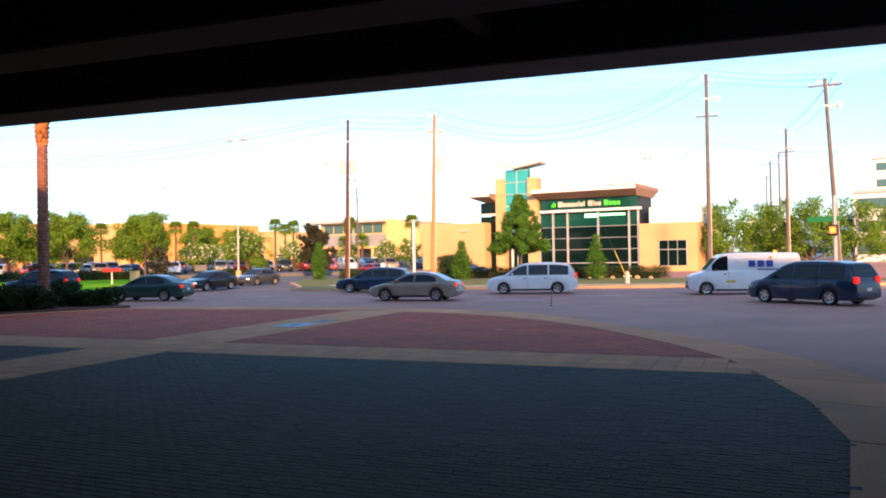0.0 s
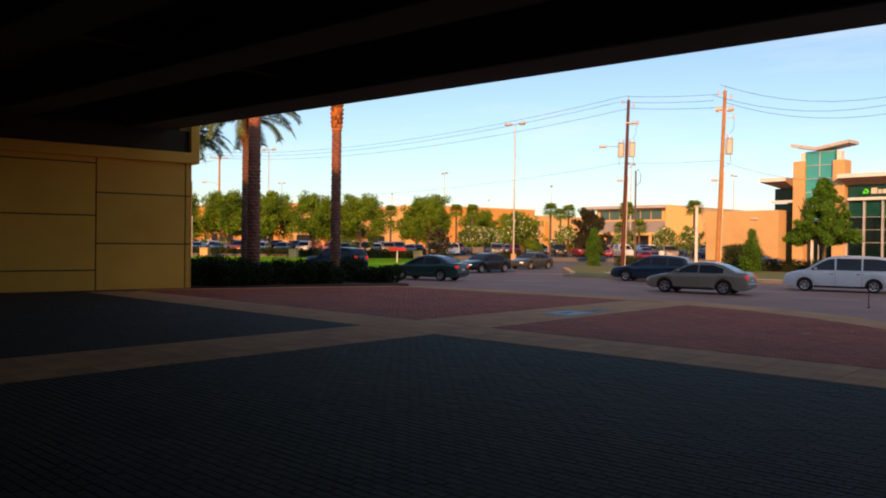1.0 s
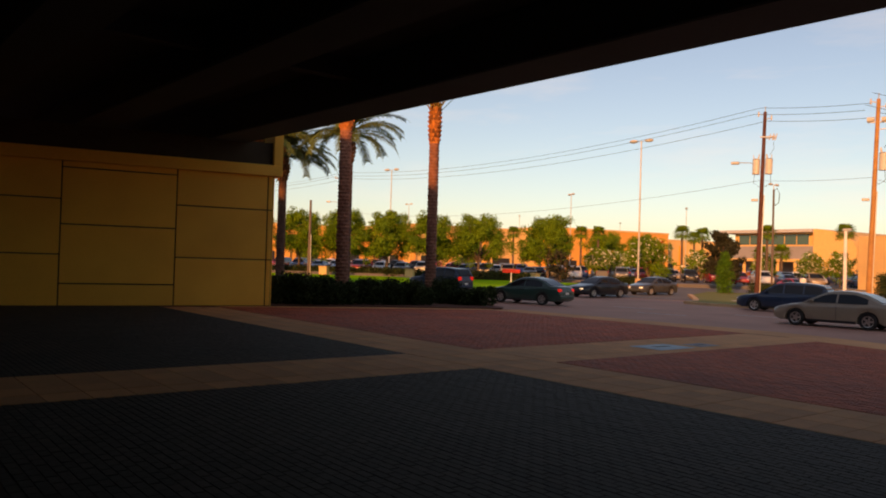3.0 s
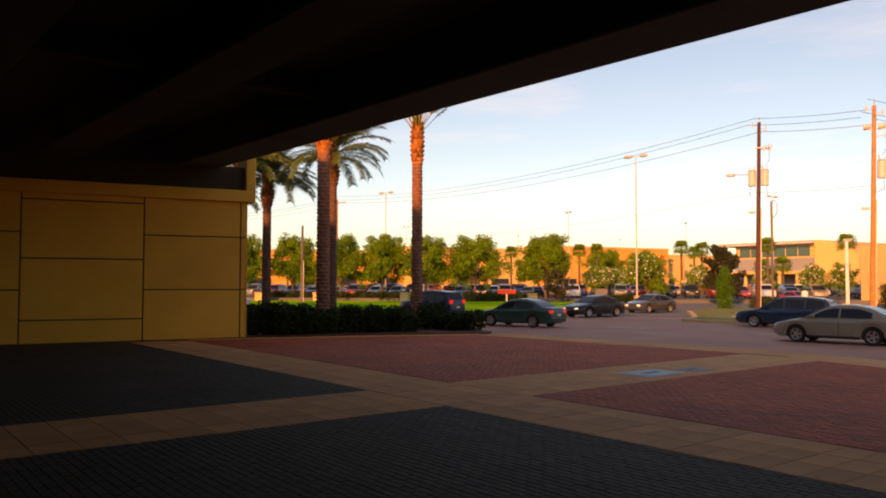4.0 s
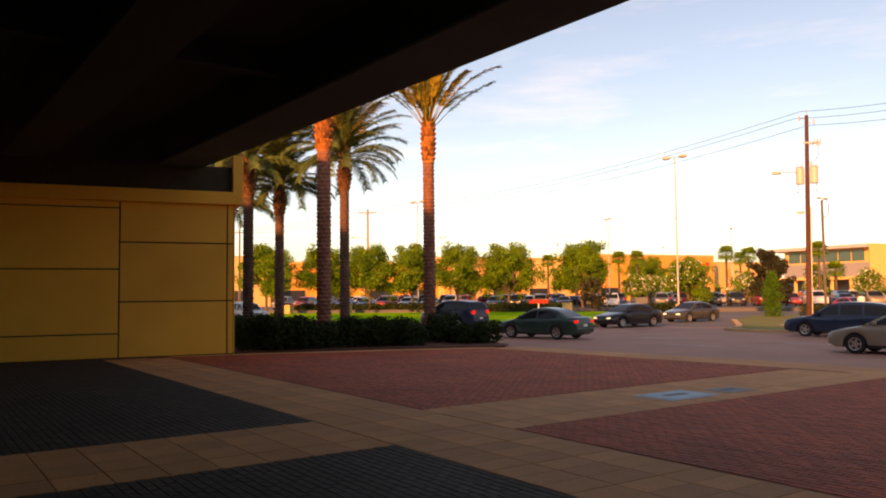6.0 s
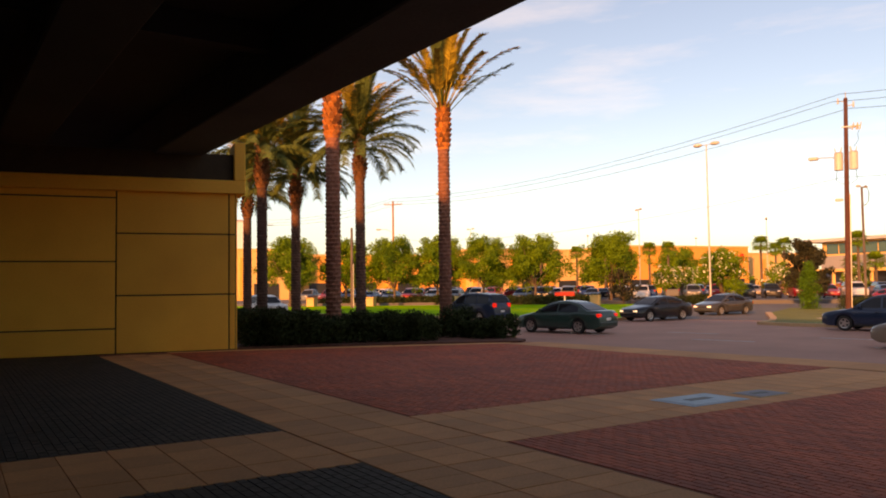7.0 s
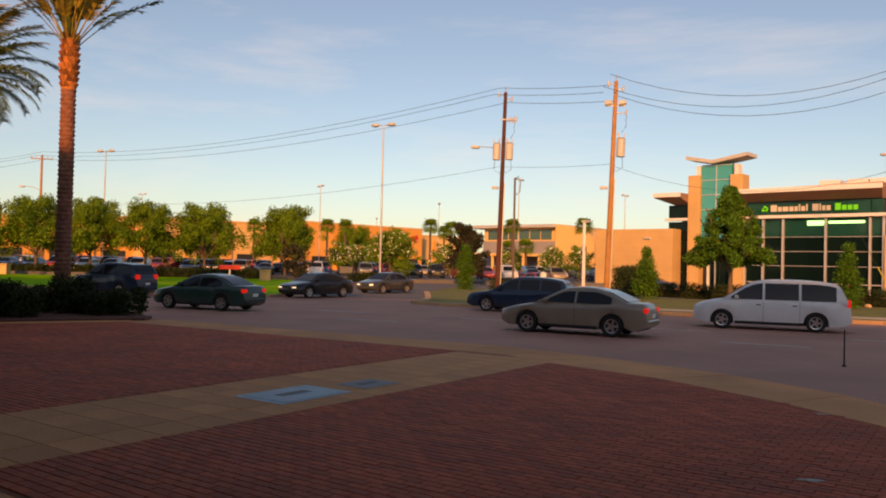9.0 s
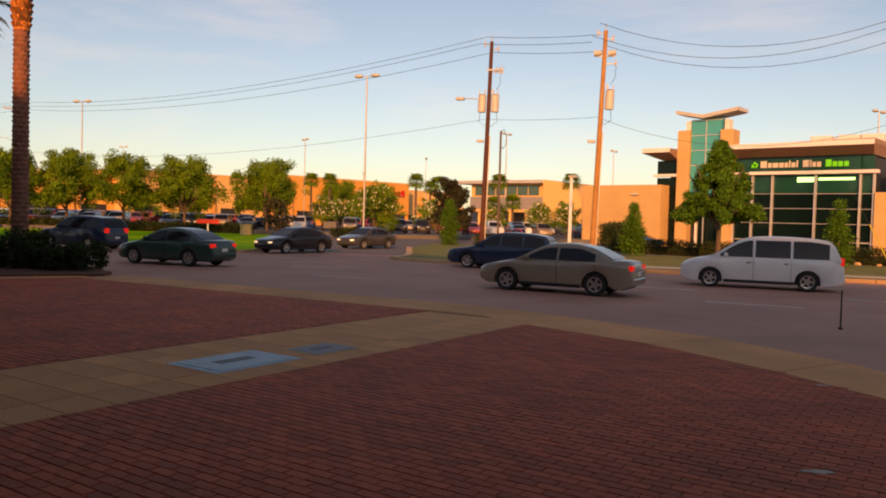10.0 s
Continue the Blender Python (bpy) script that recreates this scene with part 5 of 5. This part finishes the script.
def vehicle(name, kind, paint, label, category, m, group="", lights=False, full=True, blind=False):
    """Nose towards -x; the middle of its length at the origin."""
    k = KINDS[kind]
    L, W, H, zb, fo, wb = k["L"], k["W"], k["H"], k["belt"], k["fo"], k["wb"]
    x0 = -L / 2
    car = thing(name, m, label, category, group)
    tx, tz = zip(*smooth_line(k["top"]))
    rx, rz = zip(*smooth_line(k["roof"]))
    ztop = lambda x: float(np.interp(x, tx, tz))
    zroof = lambda x: float(np.interp(x, rx, rz))
    axles = (fo, fo + wb)
    arch = [a + 0.385 * math.cos(math.pi * i / 10) for a in axles for i in range(11)]
    stations = sorted({round(x, 3) for x in list(tx[::2]) + arch + [0.03, 0.12, 0.25, L - 0.25, L - 0.12, L - 0.03, L] if 0 <= x <= L})

    def half(x):
        e = min(x, L - x)
        return W / 2 * (1 - 0.22 * max(0, 1 - e / 0.6) ** 2.2)

    # lower body with open wheel arches
    verts, faces, n = [], [], 0
    for x in stations:
        w, zt = half(x), ztop(x)
        low = 0.21 + 0.12 * max(0, 1 - min(x, L - x) / 0.3)
        for a in axles:
            if abs(x - a) < 0.385:
                low = max(low, 0.31 + math.sqrt(0.385 ** 2 - (x - a) ** 2))
        low = min(low, zt - 0.12)
        h = zt - low
        sec = [(w * 0.78, low), (w * 0.965, low), (w * 0.99, low + 0.22 * h), (w, low + 0.48 * h), (w * 0.985, low + 0.74 * h), (w * 0.945, zt - min(0.05, 0.14 * h)), (w * 0.87, zt), (w * 0.45, zt + 0.022)]
        ring = sec + [(-y, z) for y, z in sec[::-1]]
        n = len(ring)
        verts += [(x0 + x, y, z) for y, z in ring]
    for i in range(len(stations) - 1):
        for j in range(n):
            a, b = i * n + j, i * n + (j + 1) % n
            faces.append((a, a + n, b + n, b))
    faces += [tuple(range(n)), tuple(range(len(verts) - 1, len(verts) - n - 1, -1))]
    link("body", verts, faces, PAINT[paint], car, smooth=True)
    part("underbody", box(x0 + 0.25, -W * 0.37, 0.2, x0 + L - 0.25, W * 0.37, min(0.72, k["top"][2][1] - 0.08)), M["black"], car)

    # cabin: sections under a curved roof line, leaning in from the belt
    hb = W / 2 * 0.925

    def side_y(x, z):
        share = (z - zb) / (H - zb)
        return hb - (hb - k["hw"]) * max(0, share) ** 1.15 - 0.03 * max(0, 1 - (x - rx[0]) / 0.35)

    verts, faces = [], []
    for x, z in zip(rx, rz):
        base = zb - 0.06
        zt = max(z, base + 0.01)
        sec = []
        for f in (0.0, 0.35, 0.7, 0.9):
            zz = base + (zt - base) * f
            sec.append((side_y(x, zz), zz))
        y = side_y(x, zt)
        sec += [(y - 0.035, zt - 0.012), (y - 0.16, zt + 0.004), (y * 0.4, zt + 0.014)]
        ring = sec + [(-y, z) for y, z in sec[::-1]]
        n = len(ring)
        verts += [(x0 + x, y, z) for y, z in ring]
    for i in range(len(rx) - 1):
        for j in range(n - 1):
            a = i * n + j
            faces.append((a, a + n, a + n + 1, a + 1))
    faces += [tuple(range(n)), tuple(range(len(verts) - 1, len(verts) - n - 1, -1))]
    link("cabin", verts, faces, PAINT[paint], car, smooth=True)

    # panes that follow the cabin, a finger's width proud
    for xa, xb in k["glass"]:
        for s in (-1, 1):
            vv = []
            for i in range(7):
                x = xa + (xb - xa) * i / 6
                lo, hi = zb + 0.03, max(zb + 0.05, min(H - 0.13, zroof(x) - 0.10))
                for f in (0, 0.5, 1):
                    z = lo + (hi - lo) * f
                    vv.append((x0 + x, s * (side_y(x, z) + 0.008), z))
            ff = [(3 * i + j, 3 * i + 3 + j, 3 * i + 4 + j, 3 * i + 1 + j) for i in range(6) for j in range(2)]
            link("side_window", vv, ff, M["glass_car"], car, smooth=True)
    spans = [("windscreen", k["front"], -0.9, 0.9)]
    spans += [("rear_window", k["rear"], -0.88, 0.88)] if not blind else [("rear_window", k["rear"], -0.86, -0.08), ("rear_window", k["rear"], 0.08, 0.86)]
    for nm, (xa, xb), ya, yb in spans:
        vv = []
        for i in range(7):
            x = xa + (xb - xa) * i / 6
            z = zroof(x)
            slope = (zroof(x + 0.02) - zroof(x - 0.02)) / 0.04
            out = Vector((-slope, 0, 1)).normalized() * 0.022
            w = side_y(x, z) - 0.03
            for j in range(5):
                y = w * (ya + (yb - ya) * j / 4)
                vv.append((x0 + x + out.x, y, z + out.z))
        ff = [(5 * i + j, 5 * i + 5 + j, 5 * i + 6 + j, 5 * i + 1 + j) for i in range(6) for j in range(4)]
        link(nm, vv, ff, M["glass_car"], car, smooth=True)

    for fx in axles:
        for s in (-1, 1):
            t = new("wheel", WHEEL["tyre"])
            t.parent = car
            t.matrix_basis = pose(x0 + fx, s * (W / 2 - 0.12), 0.325, 0, 0, 0 if s < 0 else 180)
            for nm in ("rim", "brake_disc"):
                rr = new(nm, WHEEL[nm])
                rr.parent = t
    work = kind in ("van", "pickup")
    if full:
        part("front_bumper", box(x0 - 0.02, -W * 0.37, 0.30, x0 + 0.14, W * 0.37, 0.50, 0.04), M["black"] if work else PAINT[paint], car)
        part("grille", box(x0 - 0.012, -W * 0.2, 0.53, x0 + 0.06, W * 0.2, k["top"][0][1] - 0.005, 0.01), M["black"], car)
        part("rear_bumper", box(x0 + L - 0.14, -W * 0.37, 0.33, x0 + L + 0.03, W * 0.37, 0.53, 0.04), M["black"] if work else PAINT[paint], car)
        part("rear_plate", box(x0 + L - 0.02, -0.16, 0.58, x0 + L + 0.012, 0.16, 0.70), M["white"], car)
        for s in (-1, 1):
            mx = x0 + k["glass"][0][0] + 0.12
            part("mirror", box(mx, s * (hb + 0.06) - 0.09, zb + 0.02, mx + 0.13, s * (hb + 0.06) + 0.09, zb + 0.16, 0.035), PAINT[paint] if kind != "van" else M["black"], car)
            part("sill", box(x0 + fo + 0.42, s * W * 0.478 - 0.03, 0.2, x0 + fo + wb - 0.42, s * W * 0.478 + 0.03, 0.30, 0.012), M["black"], car)
            for xa, xb in k["glass"][:2]:
                xx = x0 + xb
                part("door_handle", box(xx - 0.2, s * W * 0.49 - 0.025, zb - 0.17, xx - 0.05, s * W * 0.49 + 0.02, zb - 0.135, 0.008), M["black"] if paint != "silver" else PAINT[paint], car)
                gap = [(xx + 0.03, s * (W / 2 * f + 0.003), 0.30 + (zb - 0.33) * g) for g, f in ((0, 0.985), (0.33, 0.997), (0.66, 1.0), (1, 0.975))]
                tube("door_gap", gap, 0.006, M["black"], car, 4)
    for s in (-1, 1):
        w = half(0.10)
        zl = ztop(0.12) - 0.13
        part("headlight", box(x0 + 0.0, s * (w - 0.22) - 0.16, zl - 0.06, x0 + 0.2, s * (w - 0.22) + 0.16, zl + 0.07, 0.03), M["head" if lights else "head_off"], car)
        tall = 0.0 if kind == "sedan" else 0.1
        zt = 0.80 if kind in ("sedan", "wagon") else 0.95
        part("tail_light", box(x0 + L - 0.2, s * (half(L - 0.05) - 0.12) - 0.14, zt - 0.08, x0 + L - 0.01, s * (half(L - 0.05) - 0.12) + 0.14, zt + 0.08 + tall, 0.03), M["tail" if not lights and full else "tail_off"], car)
    return car


def heading(x, y, dx, dy):
    """The pose of a vehicle whose nose points along (dx, dy)."""
    return pose(x, y, -0.012, 0, 0, math.degrees(math.atan2(-dy, -dx)))


vehicle("sedan", "sedan", "black", "glossy black sedan waiting to leave the car park", "car", heading(-41.2, 37.4, 0.15, -0.99), lights=True)
vehicle("sedan", "sedan", "slate", "dark grey sedan queued behind the black one", "car", heading(-45.4, 46.2, 0.2, -0.98), lights=True)
vehicle("sedan", "sedan", "silver", "silver-beige sedan driving along the road", "car", heading(-18.4, 30.9, -0.96, -0.28))
vehicle("station_wagon", "wagon", "teal", "dark blue-green station wagon on the road", "car", heading(-26.6, 38.1, -0.93, -0.37))
vehicle("minivan", "minivan", "white", "white minivan driving in the far lane", "minivan", heading(-15.75, 38.7, -0.93, -0.37))
van = vehicle("cargo_van", "van", "white", "white windowless cargo van with blue lettering", "van", heading(-4.7, 40.6, -0.93, -0.37), blind=True)
vehicle("minivan", "minivan", "teal", "dark blue minivan with lit tail lights, waiting at the crossing", "minivan", heading(-0.6, 33.8, -0.88, 0.47))
for s in (-1, 1):
    for i in range(3):
        part("letter_bar", box(0.15 + 0.42 * i, s * 0.93 - 0.03, 1.40, 0.46 + 0.42 * i, s * 0.93 + 0.03, 1.72, 0.01), M["blue"], van)
    part("caption_bar", box(0.55, s * 0.965 - 0.03, 1.25, 1.55, s * 0.965 + 0.03, 1.30), M["blue"], van)
    part("caption_bar", box(-0.95, s * 1.0 - 0.006, 0.62, -0.5, s * 1.0 + 0.006, 0.74), M["yellow"], van)
    part("orange_mark", rod((1.2, s * 0.87, 1.86), (1.2, s * 0.925, 1.86), 0.07, 0.07, 12), M["yellow"], van)
part("roof_beacon", rod((1.6, 0, 2.08), (1.6, 0, 2.22), 0.09, 0.07, 12), glow("beacon", (1.0, 0.3, 0.03), 0.8), van)
vehicle("suv", "suv", "teal", "dark blue suv passing in front of the lawn", "car", heading(-47.5, 28.4, -0.93, -0.37))
vehicle("sedan", "sedan", "green", "dark green sedan braking in the near lane", "car", heading(-33.6, 26.6, -0.93, -0.37))
vehicle("suv", "suv", "white", "white suv beyond the planting bed", "car", heading(-66, 18.5, 0.9, 0.3))
vehicle("sedan", "sedan", "blue", "pale blue car parked beside the bank", "car", heading(-44.5, 80, 0.9, 0.2), full=False)
vehicle("sedan", "sedan", "red", "dark red car parked by the entrance", "car", heading(-58.0, 78.8, 0.95, -0.3), full=False)

# parked cars
stock = []
for kind, nm in (("sedan", "sedan"), ("suv", "suv"), ("minivan", "minivan"), ("pickup", "pickup_truck"), ("wagon", "hatchback")):
    for paint in ("white", "grey", "blue", "red", "silver", "black"):
        stock.append((kind, nm, paint))
random.Random(8).shuffle(stock)
dvec, nvec = Vector((0.62, 0.785)), Vector((-0.785, 0.62))
r = random.Random(9)
built = {}
for row, off in enumerate((9.0, 15.0, 30.0, 36.0, 50.0)):
    s = -34 + r.uniform(0, 2)
    while s < 58 + off * 0.4:
        s += 2.95 if row < 3 else 3.4
        if r.random() < 0.16:
            continue
        p = Vector((-84, 50)) + dvec * s + nvec * off
        if any((p.x - x) ** 2 + (p.y - y) ** 2 < 9 for x, y, _ in TREES):
            continue
        key = stock[r.randrange(12 if row % 2 else len(stock))]
        side = 1 if row % 2 else -1
        ang = Matrix.Translation((0, 0, 0.41)) @ heading(p.x + r.uniform(-0.2, 0.2), p.y, nvec.x * side, nvec.y * side)
        if key in built:
            copy_thing(built[key], ang)
        else:
            built[key] = vehicle(key[1], key[0], key[2], f"{'dark ' if key[2] in ('blue', 'red') else ''}{key[2]} {key[1].replace('_', ' ')} parked in the mall car park", "car", ang, group="parked cars", full=False)

for i in range(17):
    for x, y, dx in ((-100 + 2.9 * i, 112.5, 0), (-58 + 2.9 * i, 103.0, 0)):
        if (i * 7 + int(x)) % 5 == 0 or (x > -52 and y < 110):
            continue
        key = list(built)[(i * 5 + int(y)) % len(built)]
        copy_thing(built[key], Matrix.Translation((0, 0, 0.41)) @ heading(x, y, dx, -1 if i % 3 else 1))

# bricks nearest to the walk, each a piece of its own
piece = {}
for (u, v, a, b, z) in near_bricks:
    if "m" not in piece:
        me = bpy.data.meshes.new("brick")
        bm = box(-a, -b, -0.03, a, b, 0.0, 0.006)
        bm.to_mesh(me)
        bm.free()
        me.materials.append(M["brick"])
        piece["m"] = me
    ob = new("brick", piece["m"])
    ob.parent = plaza_base
    x, y = plaza(u, v)
    ob.matrix_world = pose(x, y, z, 0, 0, math.degrees(TURN))
